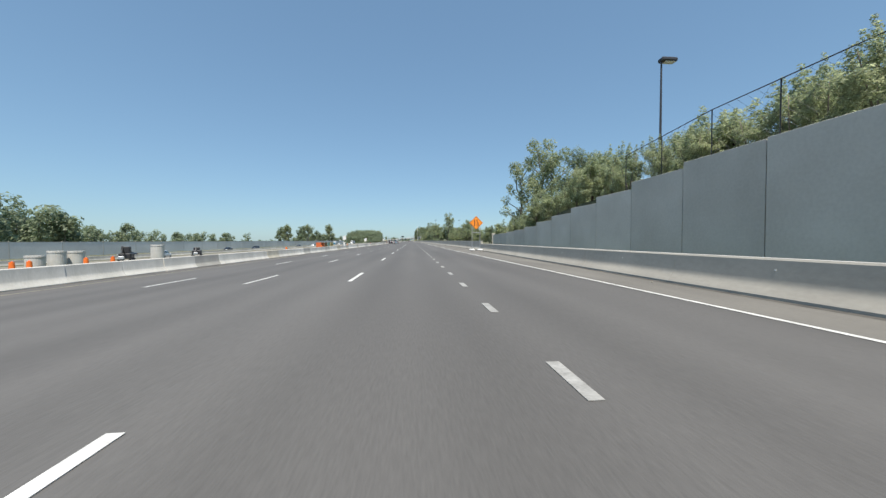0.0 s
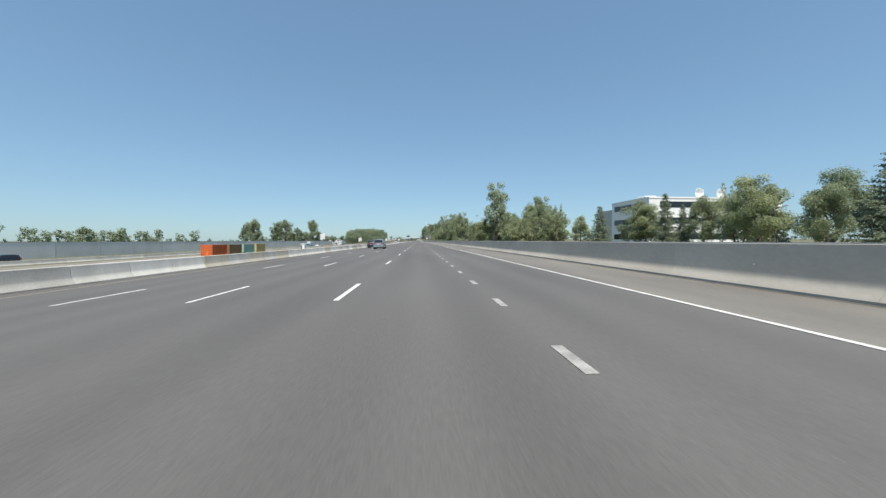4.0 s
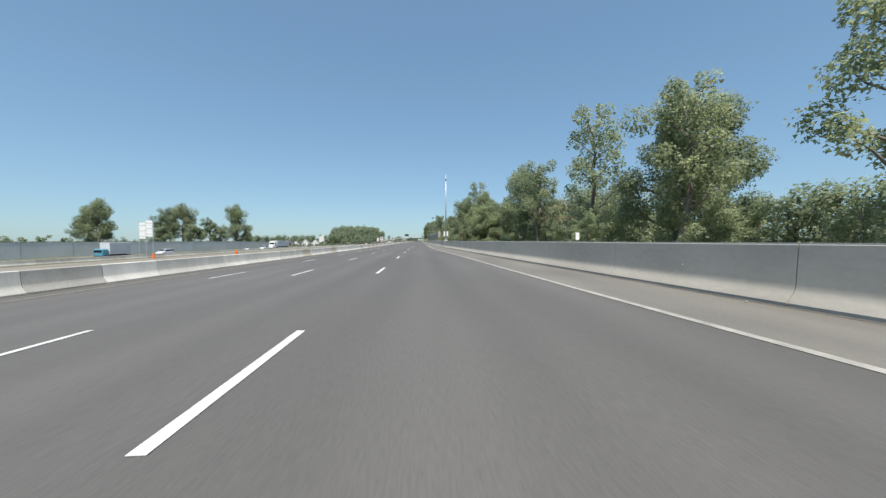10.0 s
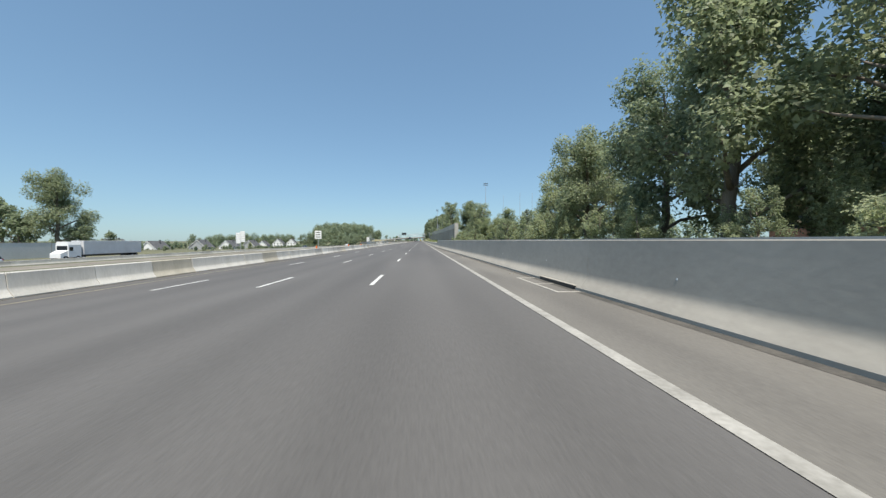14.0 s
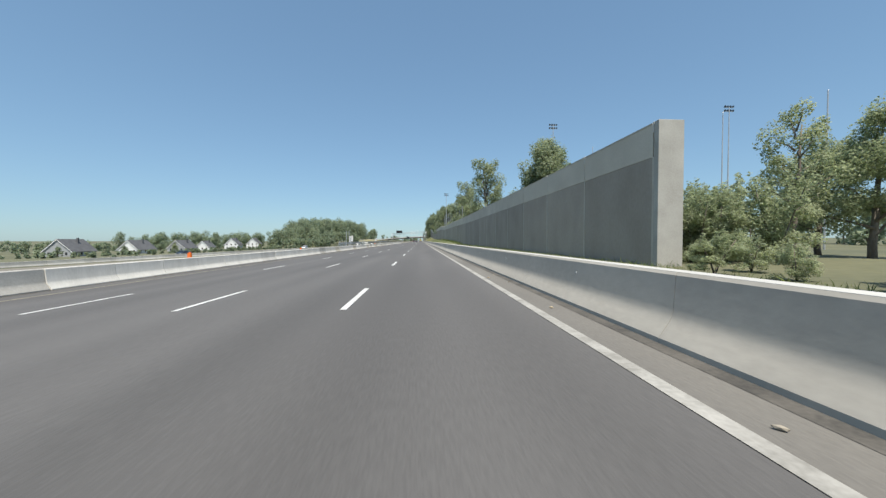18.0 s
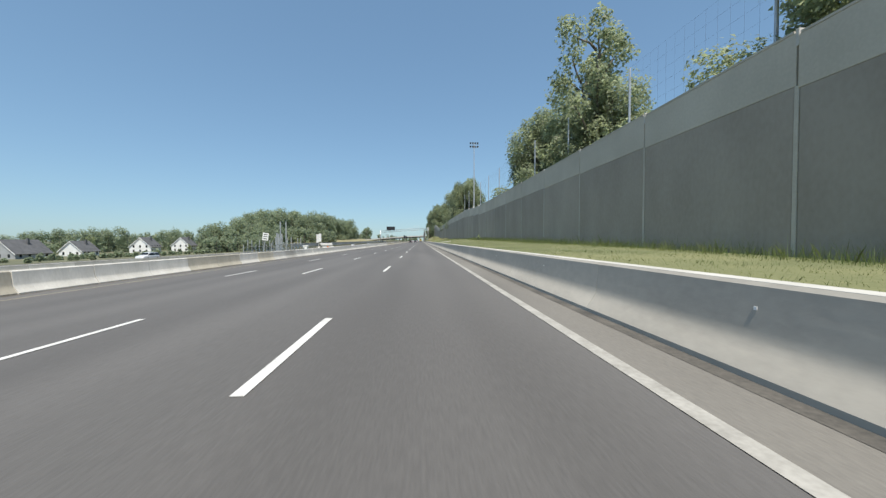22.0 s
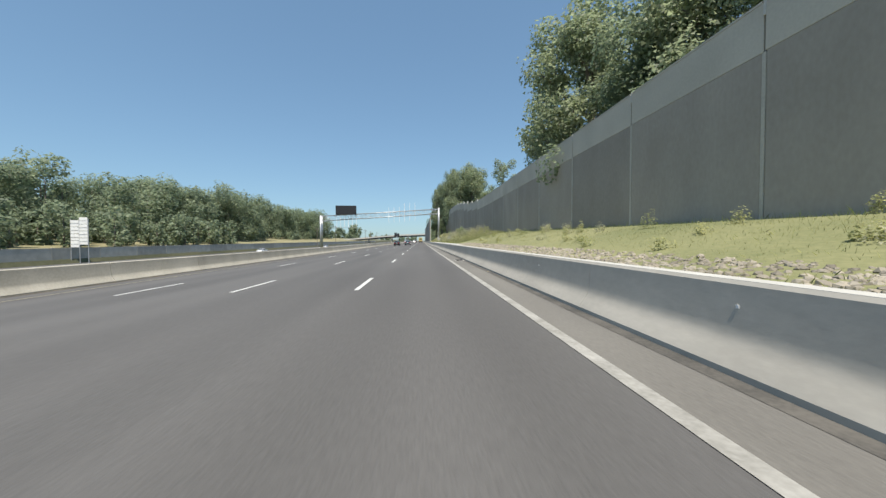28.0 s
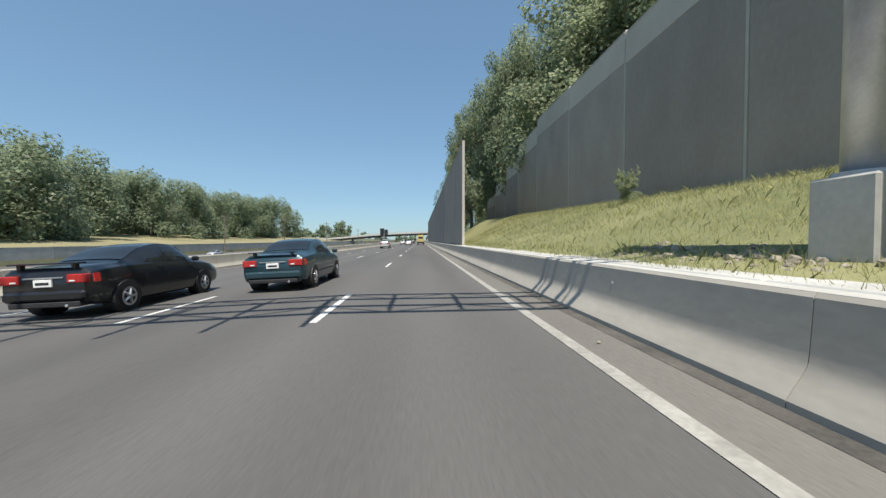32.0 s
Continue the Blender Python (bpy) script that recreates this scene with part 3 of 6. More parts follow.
for k, x, y, h in (("t2", 25.5, 169.5, 6), ("t1", 27.5, 171, 6.6), ("t1", 26.2, 172.5, 7.4), ("b2", 28.5, 173.5, 6.4), ("c2", 25.2, 174.5, 6.8), ("t2", 27, 176, 7), ("t2", 24.6, 177.5, 7.2), ("s1", 25, 171, 5.5), ("s2", 26.8, 174, 6)):
    plant(k, x, y, h, 1.1)
for x, y, h in ((31, 205, 8), (34, 209, 9), (38, 214, 9)):
    plant("b1", x, y, h)
grove(174, 203, 20, 24.5, 18, 4.5, 8, ["s1", "t2", "s2", "t1"], 1.1)
grove(180, 200, 22, 30, 10, 5.5, 8.5, ["s1", "s2", "b1"])
for k, x, y, h in (("t2", 19.5, 192, 15), ("t1", 20.5, 194, 13.5), ("b2", 17.5, 197, 7.4), ("t2", 26, 183, 9), ("t1", 30, 180, 8.5), ("b1", 27, 201, 9), ("c2", 62, 256, 12)):
    plant(k, x, y, h)
for k, x, y, h in (("t2", 17.5, 247, 12), ("t1", 16.0, 250, 11.5), ("b2", 19, 254, 8.5), ("t1", 20.5, 258, 11), ("t2", 19, 267, 12), ("b1", 19, 279, 12.5), ("t2", 17, 276, 11), ("b3", 23, 281, 12),
                   ("t2", 18, 291, 14.5), ("b1", 19, 294, 5.5), ("b3", 21, 297, 6.5), ("t1", 15, 299, 11), ("t2", 16.4, 300, 9), ("b3", 16.5, 306, 10.5), ("b1", 17.5, 313, 14), ("t1", 17.0, 317.5, 13)):
    plant(k, x, y, h)
grove(238, 262, 14.5, 18.5, 12, 2.0, 3.3, ["s1", "s2"], 1.2)
grove(320, 334, 12.5, 18, 10, 1.9, 2.7, ["s1", "s2"], 1.2)
grove(337, 352, 15, 22, 9, 8, 9.8, ["b1", "b3", "b2"], 1.15)
grove(338, 352, 18, 22, 6, 10, 11.5, ["b1", "b3"])
for k, x, y, h in (("b2", 14.5, 353, 10.5), ("b2", 16, 350, 9.5), ("b1", 19, 360, 16), ("t2", 18, 367, 18.5), ("b1", 21, 357, 13.5), ("t1", 15.5, 366, 14.5), ("b1", 14.8, 372.5, 15.5), ("b3", 16, 379, 13.5), ("b1", 14.5, 387, 11.5), ("b3", 18, 392, 11.5), ("b2", 15.5, 395, 9.5)):
    plant(k, x, y, h)
grove(334, 404, 11, 14, 20, 2.6, 5.2, ["s1", "s2", "t1"], 1.15)
grove(258, 311, 15, 20, 16, 3.0, 5.5, ["s1", "s2"], 1.2)
grove(422, 464, 9.0, 12.5, 26, 1.6, 3.6, ["s1", "s2", "t2"], 1.2)
grove(424, 472, 9.6, 15, 26, 1.1, 2.1, ["s1", "s2"], 1.6)
grove(405, 466, 13.2, 21, 34, 3.6, 7.0, ["s1", "s2", "t1", "b2", "t2", "c2"], 1.1)
for k, x, y, h in (("t2", 13.6, 437.5, 9.2), ("t1", 12.9, 440.5, 9), ("t2", 13.6, 435, 9), ("b1", 16, 455, 6), ("t2", 20.7, 476, 8), ("b2", 25.5, 476, 8.6), ("b1", 27, 480, 8), ("s1", 14.6, 475.5, 4.4), ("s2", 16.2, 477, 4.6), ("s1", 17.8, 478, 3.8), ("s1", 19.2, 482, 3.6)):
    plant(k, x, y, h)
for x, y, h in ((30, 459, 9), (33, 462, 9.6), (28, 464, 8), (36, 466, 10)):
    plant("c2", x, y, h, 1.25)
grove(474.6, 480, 14, 19.5, 10, 4.0, 5.6, ["s1", "s2"], 1.2)
for k, x, y, h in (("b1", 22, 521, 19.5), ("b3", 24.5, 523.5, 19.5), ("b1", 26, 531, 16), ("t1", 16.4, 547, 21), ("t2", 17, 549, 19.5), ("b2", 16, 572, 12),  ("b2", 17.5, 597, 12), ("b1", 18.2, 594, 17), ("t1", 18.0, 594, 22), ("t2", 17.8, 597, 19.5), ("c1", 17.0, 573.5, 11.5), ("t2", 16.8, 570.5, 12), ("s1", 16, 599, 10), ("b1", 17.7, 610.5, 19.5), ("b3", 19.2, 613.5, 19),
                   ("b1", 19.0, 700, 24), ("b3", 20.5, 708, 25), ("b1", 19.5, 716, 24), ("b3", 20, 741, 21), ("b1", 18.6, 750, 26), ("b1", 22, 736, 23), ("t1", 19, 763, 23), ("t2", 18.2, 758, 19), ("b2", 17, 766, 10),
                   ("t1", 15, 777, 13.2), ("b2", 15, 787, 9.4), ("b1", 20, 853, 28), ("b3", 19, 860, 27), ("b1", 19.5, 846, 25), ("b1", 19, 870, 26), ("b3", 18.5, 882, 22), ("b1", 18, 894, 18), ("b2", 17.5, 906, 16), ("b3", 21, 876, 22), ("b1", 17, 922, 16)):
    plant(k, x, y, h)

for k, x, y, h in (("b1", 15.2, 698, 21), ("b3", 15.0, 703, 23), ("b1", 15.4, 708, 24), ("b3", 15.1, 713, 23), ("b1", 15.3, 718, 22), ("b2", 15.0, 724, 19),):
    plant(k, x, y, h, .5)
for k, x, y, h in (("b1", 14.6, 864, 29), ("b3", 13.4, 871, 30), ("b1", 13.0, 878, 29), ("b3", 10.5, 886, 27), ("b1", 9.5, 895, 25), ("t1", 8.2, 881, 22), ("b3", 8.6, 905, 20)):
    plant(k, x, y, h, .6, 3.0)
for k, x, y, h in (("b1", 24, 376, 13), ("b3", 21, 369, 12), ("s1", 17, 364, 5.5), ("s2", 16, 368, 5), ("b1", 27, 371, 12)):
    plant(k, x, y, h)

# left side, single trees beyond the far wall
for k, x, y, h in (("b1", -106, 466, 25), ("l3", -120, 465, 17), ("b1", -130, 458, 24.5), ("b3", -137, 455, 22), ("b1", -143, 422, 23), ("b3", -151, 426, 20), ("l3", -100, 330, 10), ("l1", -118, 235, 9), ("l1", -112, 150, 11), ("l3", -120, 146, 10), ("l1", -105, 170, 8), ("l3", -101, 468, 10), ("l3", -113, 463, 12), ("l1", -124, 458, 12), ("l3", -135, 450, 12), ("l1", -97, 473, 7)):
    plant(k, x, y, h)


def far_wood(name, label, spots, size, material, dens, seed, flat=.95):
    """A wood seen from far off, as one mass of many crowns."""
    rng = np.random.default_rng(seed)
    cents, rads, counts = [], [], []
    bm = bmesh.new()
    for x, y, h in spots:
        z = ground_z(x, y)
        add_tube(bm, (x, y, z - .3), (x, y, z + h * .7), .22, .08, 5)
        for k in range(6):
            r = h * (.13 + .08 * rng.random())
            zz = z + h * (.11 + .15 * k) - r * .1
            cents.append((x + rng.normal() * h * .11, y + rng.normal() * h * .11, min(zz, z + h - r * .8)))
            rads.append(r)
            counts.append(max(10, dens * r * r))
    t = thing(name, label, "wood", kind="stuff")
    part("trunks", bm, BARK, t)
    fill_leaves("crowns", cents, rads, counts, size * 1.2, material, t, rng, flat, .8, True)
    return t


rw = random.Random(5)
spots = []
for i in range(215):
    y = 764 + 348 * rw.random()
    front, back = ramp(y, (752, -84), (860, -80), (960, -92), (1110, -100)), ramp(y, (752, -120), (820, -135), (900, -160))
    spots.append((front + (back - front) * rw.random() ** 1.3, y, ramp(y, (750, 16.5), (820, 19.5), (900, 23.5), (1110, 26)) * rw.uniform(.85, 1.1)))
for i in range(95):
    y = rw.uniform(738, 850)
    spots.append((rw.uniform(-86, opp_x(y) - 12.5), y, rw.uniform(5, 9.5)))
far_wood("woodland", "dense dark green summer woodland on a rise beyond the far carriageway", spots, .36, LEAF_FAR, 31, 3)
spots = []
for i in range(120):
    y = rw.uniform(-150, 420)
    spots.append((rw.uniform(-190, -96) if y < 140 else rw.uniform(-240, -165), y, rw.uniform(14, 19) if y < 110 else rw.uniform(9, 13)))
for i in range(50):
    spots.append((rw.uniform(-150, -98), rw.uniform(60, 150), rw.uniform(11, 16)))
far_wood("tree_belt", "leafy belt of trees behind the far noise wall", spots, .5, LEAF_FAR, 17, 14)
spots = []
for i in range(110):
    spots.append((rw.uniform(-420, -230), rw.uniform(450, 980), rw.uniform(5, 8.5)))
far_wood("tree_belt", "hazy belt of trees beyond the far carriageway", spots, .85, LEAF_FAR, 8, 4)
spots = [(rw.uniform(-300, -110), rw.uniform(1260, 1520), rw.uniform(16, 26)) for i in range(60)]
spots += [(rw.uniform(20, 260), rw.uniform(1180, 1420), rw.uniform(12, 20)) for i in range(50)]
spots += [(rw.uniform(-110, 40), rw.uniform(1440, 1600), rw.uniform(8, 14)) for i in range(40)]
far_wood("tree_belt", "distant wooded ridge at the end of the road", spots, 1.1, LEAF_FAR, 6, 6)
spots = [(rw.uniform(40, 50), 244 + 114 * i / 92, rw.uniform(6.5, 8.5)) for i in range(92)] + [(rw.uniform(10, 20), rw.uniform(930, 1130), rw.uniform(11, 17)) for i in range(24)]
far_wood("tree_row", "row of leafy trees behind the roadside thicket", spots, .19, LEAF_A, 85, 8)
spots = [(rw.uniform(34, 53), rw.uniform(320, 338), rw.uniform(11.5, 14)) for i in range(14)]
far_wood("tree_row", "taller leafy trees beside the brick building", spots, .22, LEAF_A, 60, 15)
spots = [(rw.uniform(60, 130), rw.uniform(470, 570), rw.uniform(9, 13)) for i in range(24)]
far_wood("tree_row", "line of trees beyond the playing field", spots, .5, LEAF_FAR, 20, 12)
spots = [(rw.uniform(-150, -92), rw.uniform(470, 735), rw.uniform(.9, 2.2)) for i in range(85)] + [(rw.uniform(-280, -186), rw.uniform(480, 800), rw.uniform(4, 7.5)) for i in range(110)] + [(rw.uniform(-108, -84), rw.uniform(728, 754), rw.uniform(3, 7)) for i in range(26)]
spots += [(rw.uniform(-270, -180), rw.uniform(790, 910), rw.uniform(11, 18)) for i in range(90)] + [(rw.uniform(-104, -84), rw.uniform(500, 730), rw.uniform(.6, 2.0)) for i in range(60)]
spots += [(rw.uniform(-100, -68), rw.uniform(545, 738), rw.uniform(.5, 1.7)) for i in range(110)] + [(rw.uniform(-140, -118), rw.uniform(792, 822), rw.uniform(12, 18)) for i in range(26)]
spots += [(rw.uniform(-88, -66), rw.uniform(708, 746), rw.uniform(3.5, 7.5)) for i in range(80)] + [(rw.uniform(-150, -100), rw.uniform(714, 748), rw.uniform(.9, 2.2)) for i in range(40)]
far_wood("garden_trees", "garden trees and shrubs among far houses", spots, .38, LEAF_FAR, 26, 9)


# ---- vehicles ----
def paint_mat(name, c):
    m = mat(name, tuple(v * .93 for v in c), tuple(min(1, v * 1.06) for v in c), scale=2, fine=40, rough=.32, metal=.25)
    m.node_tree.nodes["Principled BSDF"].inputs["Coat Weight"].default_value = .6
    return m


GLASS = mat("dark_car_glass", (.012, .015, .018), (.02, .024, .028), scale=3, fine=20, rough=.06)
TYRE = mat("tyre_rubber", (.012, .012, .012), (.022, .022, .022), scale=8, fine=60, rough=.85)
RIM = mat("alloy_rim", (.38, .38, .39), (.5, .5, .51), scale=8, fine=40, rough=.35, metal=.7)
RED = mat("red_lamp_lens", (.34, .02, .02), (.46, .035, .03), scale=8, fine=40, rough=.2)
LAMP = mat("clear_lamp_lens", (.62, .63, .64), (.75, .76, .77), scale=8, fine=40, rough=.2)
TRIM = mat("black_trim", (.018, .018, .02), (.03, .03, .032), scale=8, fine=40, rough=.6)

# rows: y, sill, belt, roof, half width, half width of the roof
SEDAN = ((0, .42, .78, .84, .74, .66), (.10, .27, .93, 1.03, .83, .74), (.62, .22, .98, 1.07, .87, .74), (.92, .20, 1.0, 1.08, .88, .72), (1.62, .20, 1.0, 1.42, .89, .61), (2.2, .20, .98, 1.49, .89, .62), (2.75, .20, .96, 1.45, .89, .62),
         (3.38, .20, .94, 1.03, .88, .66), (4.0, .22, .84, .93, .86, .70), (4.36, .26, .70, .78, .80, .62), (4.48, .36, .58, .64, .70, .55))
VAN = ((0, .42, .90, 1.04, .88, .80), (.07, .29, 1.07, 1.30, .95, .80), (.30, .24, 1.08, 1.73, .98, .71), (1.3, .22, 1.07, 1.77, .98, .70), (2.3, .22, 1.05, 1.78, .98, .70), (3.2, .22, 1.02, 1.70, .98, .68), (4.05, .22, .98, 1.12, .96, .74),
       (4.7, .25, .88, .96, .93, .76), (5.0, .30, .72, .80, .84, .66), (5.1, .40, .60, .66, .74, .58))
SUV = ((0, .46, .92, 1.04, .82, .76), (.08, .34, 1.04, 1.25, .90, .76), (.35, .28, 1.06, 1.68, .93, .68), (1.2, .26, 1.05, 1.74, .94, .69), (2.1, .26, 1.04, 1.75, .94, .69), (2.8, .26, 1.03, 1.68, .94, .68), (3.45, .26, 1.02, 1.14, .93, .76),
       (4.25, .30, .96, 1.05, .90, .76), (4.58, .36, .82, .90, .84, .68), (4.68, .46, .70, .76, .76, .6))


def stations(rows):
    """Cross-section figures along the car, softened between the given rows."""
    ys = np.unique(np.concatenate([np.linspace(p[0], q[0], 5) for p, q in zip(rows, rows[1:])]))
    cols = [ys]
    for k in range(1, 6):
        v = np.interp(ys, [r[0] for r in rows], [r[k] for r in rows])
        for _ in range(2):
            v[1:-1] = .25 * v[:-2] + .5 * v[1:-1] + .25 * v[2:]
        cols.append(v)
    return list(zip(*cols))


def half_section(st):
    y, s, b, r, w, wr = st
    h = b - s
    bulge = .03 * min(1, max(0, (r - b) / .4))
    return [(w * .84, s), (w * .94, s + .05), (w * .985, s + h * .25), (w, s + h * .5), (w * .995, s + h * .74), (w * .97, b - .03), (w * .945, b),
            (w * .945 + (wr - w * .945) * .33 + bulge, b + (r - .07 - b) * .33), (w * .945 + (wr - w * .945) * .70 + bulge, b + (r - .07 - b) * .70), (wr, r - .07), (wr * .93, r - .022), (wr * .6, r), (0, r + .008)]


def side_x(st, z):
    """Half width of the car at a height."""
    pts = half_section(st)[:10]
    return float(np.interp(z, [p[1] for p in pts], [p[0] for p in pts]))


def skin_patch(name, sts, y0, y1, zlo, zhi, side, material, parent, out=.008, label=""):
    """A thin piece that follows the flank between two heights."""
    ys = list(np.linspace(y0, y1, max(2, int((y1 - y0) / .12) + 1)))
    cols = list(zip(*sts))
    grid = []
    for y in ys:
        st = tuple([y] + [float(np.interp(y, cols[0], cols[k])) for k in range(1, 6)])
        a, b = zlo(st), zhi(st)
        if b - a < .03:
            continue
        grid.append([(side * (side_x(st, a + (b - a) * k / 3) + o), y, a + (b - a) * k / 3) for k in range(4) for o in (out, -.03)])
    if len(grid) < 2:
        return None
    v = [p for g in grid for p in g]
    f = []
    for i in range(len(grid) - 1):
        p, q = i * 8, i * 8 + 8
        for k in range(3):
            f.append((p + 2 * k, p + 2 * k + 2, q + 2 * k + 2, q + 2 * k))
        f += [(p, q, q + 1, p + 1), (p + 6, p + 7, q + 7, q + 6)]
    n = (len(grid) - 1) * 8
    for k in range(3):
        f += [(2 * k, 2 * k + 1, 2 * k + 3, 2 * k + 2), (n + 2 * k, n + 2 * k + 2, n + 2 * k + 3, n + 2 * k + 1)]
    ob = mesh_ob(name, v, f, material, parent, label)
    bm = bmesh.new()
    bm.from_mesh(ob.data)
    bmesh.ops.recalc_face_normals(bm, faces=bm.faces)
    bm.to_mesh(ob.data)
    bm.free()
    return ob


def screen(name, sts, y0, y1, parent):
    """A curved glass over the sloping front or back of the roof."""
    ys = np.linspace(y0, y1, 6)
    cols = list(zip(*sts))
    v, f = [], []
    for y in ys:
        st = [float(np.interp(y, cols[0], cols[k])) for k in range(6)]
        dz = float(np.interp(y + .04, cols[0], cols[3]) - np.interp(y - .04, cols[0], cols[3])) / .08
        n = Vector((0, -dz, 1)).normalized()
        for q in (-.93, -.6, 0, .6, .93):
            base = Vector((st[5] * q, y, st[3] - (.022 if abs(q) > .9 else -.008 if q == 0 else 0)))
            v.append(base + n * .014)
    for i in range(5):
        for k in range(4):
            a = i * 5 + k
            f.append((a, a + 1, a + 6, a + 5))
    return mesh_ob(name, v, f, GLASS, parent, smooth=True)


def spoked_rim(x, y, side):
    bm = bmesh.new()
    r0, r1, n = .155, .205, 20
    for xx in (x - side * .03, x):
        ring = [[bm.verts.new((xx, y + r * math.cos(i * math.tau / n), .32 + r * math.sin(i * math.tau / n))) for i in range(n)] for r in (r0, r1)]
        for i in range(n):
            j = (i + 1) % n
            bm.faces.new((ring[0][i], ring[0][j], ring[1][j], ring[1][i]))
    for k in range(5):
        a = k * math.tau / 5
        add_tube(bm, (x, y, .32), (x - side * .008, y + .17 * math.cos(a), .32 + .17 * math.sin(a)), .034, .026, 5)
    add_tube(bm, (x - side * .03, y, .32), (x + side * .008, y, .32), .05, .045, 8)
    return bm


def car(name, label, rows, paint, rails=False, axles=(.85, 3.55), wing=False, fine=False):
    c = thing(name, label, "car")
    sts = stations(rows)
    verts, faces = [], []
    for st in sts:
        half = half_section(st)
        ring = half + [(-x, z) for x, z in reversed(half[:-1])]
        m = len(ring)
        verts += [(x, st[0], z) for x, z in ring]
    for i in range(len(sts) - 1):
        for j in range(m):
            a, k = i * m + j, i * m + (j + 1) % m
            faces.append((a, k, k + m, a + m))
    faces += [tuple(range(m))[::-1], tuple(range((len(sts) - 1) * m, len(sts) * m))]
    body = mesh_ob("body", verts, faces, paint, c, smooth=True)
    body.data.set_sharp_from_angle(angle=radians(38))
    cols = list(zip(*sts))
    tall = [st[0] for st in sts if st[3] - st[2] > .30]
    ya, yb = tall[0], tall[-1]
    low, high = (lambda st: st[2] + .035), (lambda st: st[3] - .10)
    cuts = [ya - .12, ya + (yb - ya) * .33, ya + (yb - ya) * .66, yb + .25] if rows is VAN else [ya - .08, ya + (yb - ya) * .44, yb + .28]
    for side in (-1, 1):
        for p, q in zip(cuts, cuts[1:]):
            skin_patch("side_window", sts, p + .03, q - .03, low, high, side, GLASS, c)
    deck = [r for r in rows if r[3] - r[2] > .30]
    k0, k1 = rows.index(deck[0]), rows.index(deck[-1])
    screen("rear_window", sts, rows[k0 - 1][0] + (.06 if rows is SEDAN else -.035 if rows is VAN else .09), rows[k0][0] - .02 + (.02 if rows is SEDAN else 0), c)
    screen("windscreen", sts, rows[k1][0] + .04, rows[k1 + 1][0] - .03, c)
    w, L = rows[3][4], rows[-1][0]
    tail = rows[1][2]
    w0 = rows[0][4]
    for side in (-1, 1):
        for ay in axles:
            part("wheel_arch", tube((side * (w - .26), ay, .34), (side * (w + .002), ay, .33), .365, .352, 22), TRIM, c)
            wh = part("wheel", tube((side * (w - .20), ay, .32), (side * (w + .008), ay, .32), .32, .305, 22), TYRE, c, "black tyre on an alloy rim")
            if fine:
                part("hub", tube((side * (w - .04), ay, .32), (side * (w + .010), ay, .32), .20, .20, 18), TRIM, wh)
                part("rim", spoked_rim(side * (w + .02), ay, side), RIM, wh)
            else:
                part("rim", tube((side * (w - .04), ay, .32), (side * (w + .018), ay, .32), .20, .185, 14), RIM, wh)
        zb, zt = (tail - .21, tail - .04) if rows is SEDAN else (tail - .16, tail + .03) if rows is VAN else (tail - .17, tail + .07)
        lamp = skin_patch("tail_lamp", sts, .0, .24, lambda st: zb, lambda st: zt, side, RED, c, .012, "red wrap-round tail lamp")
        lx = sorted((side * w0 * .58, side * (w0 + .05)))
        part("tail_lamp", box(lx[0], lx[1], -.022, .12, zb, zt, .015), RED, c, "red tail lamp")
        if fine:
            lx = sorted((side * w0 * .64, side * w0 * .80))
            part("reverse_lamp", box(lx[0], lx[1], -.028, .0, zb + .025, zb + .06, .008), LAMP, lamp, "clear reversing lamp")
        hx = sorted((side * w * .45, side * w * .80))
        part("headlamp", box(hx[0], hx[1], L - .22, L - .04, rows[-2][2] - .12, rows[-2][2] + .02, .02), LAMP, c, "clear headlamp")
        mx = sorted((side * (w - .02), side * (w + .17)))
        ym = rows[k1 + 1][0] - .35
        part("mirror", box(mx[0], mx[1], ym, ym + .10, rows[k1 + 1][2] + .02, rows[k1 + 1][2] + .15, .035), paint, c)
        if fine:
            for q in cuts:
                q = min(max(q, ya - .05), yb + .45)
                skin_patch("door_seam", sts, q, q + .016, lambda st: st[1] + .12, lambda st: st[2] - .02, side, TRIM, c, .003)
            skin_patch("side_moulding", sts, axles[0] + .45, axles[1] - .45, lambda st: .46, lambda st: .50, side, TRIM, c, .012)
            for q in cuts[1:]:
                skin_patch("door_handle", sts, q - .32, q - .15, lambda st: st[2] - .13, lambda st: st[2] - .095, side, paint, c, .025)
        if rails:
            part("roof_rail", tube((side * .60, rows[3][0] - .7, rows[3][3] + .045), (side * .60, rows[3][0] + 1.5, rows[3][3] + .05), .022, .022, 6), TRIM, c)
    pl = part("number_plate", box(-.165, .165, -.03, .03, tail - .27, tail - .13, .006), WHITE, c, "white plate")
    part("plate_bar", box(-.12, .12, -.036, -.029, tail - .225, tail - .18), TRIM, pl)
    part("bumper", box(-w0 * 1.02, w0 * 1.02, -.05, .16, .38, .58, .05), paint, c)
    part("bumper_strip", box(-w * .74, w * .74, -.03, .2, .26, .37, .02), TRIM, c)
    if fine:
        part("boot_trim", box(-.36, .36, -.02, .03, tail - .115, tail - .085, .006), RIM, c, "bright trim strip")
        part("exhaust", tube((.42, -.04, .29), (.42, .2, .29), .03, .03, 8), STEEL, c)
    if rails and fine:
        part("rear_wiper", tube((-.05, .07, tail + .08), (.36, .13, tail + .14), .012, .01, 5), TRIM, c)
    if wing:
        part("boot_spoiler", box(-.64, .64, -.02, .20, tail + .16, tail + .19, .012), paint, c)
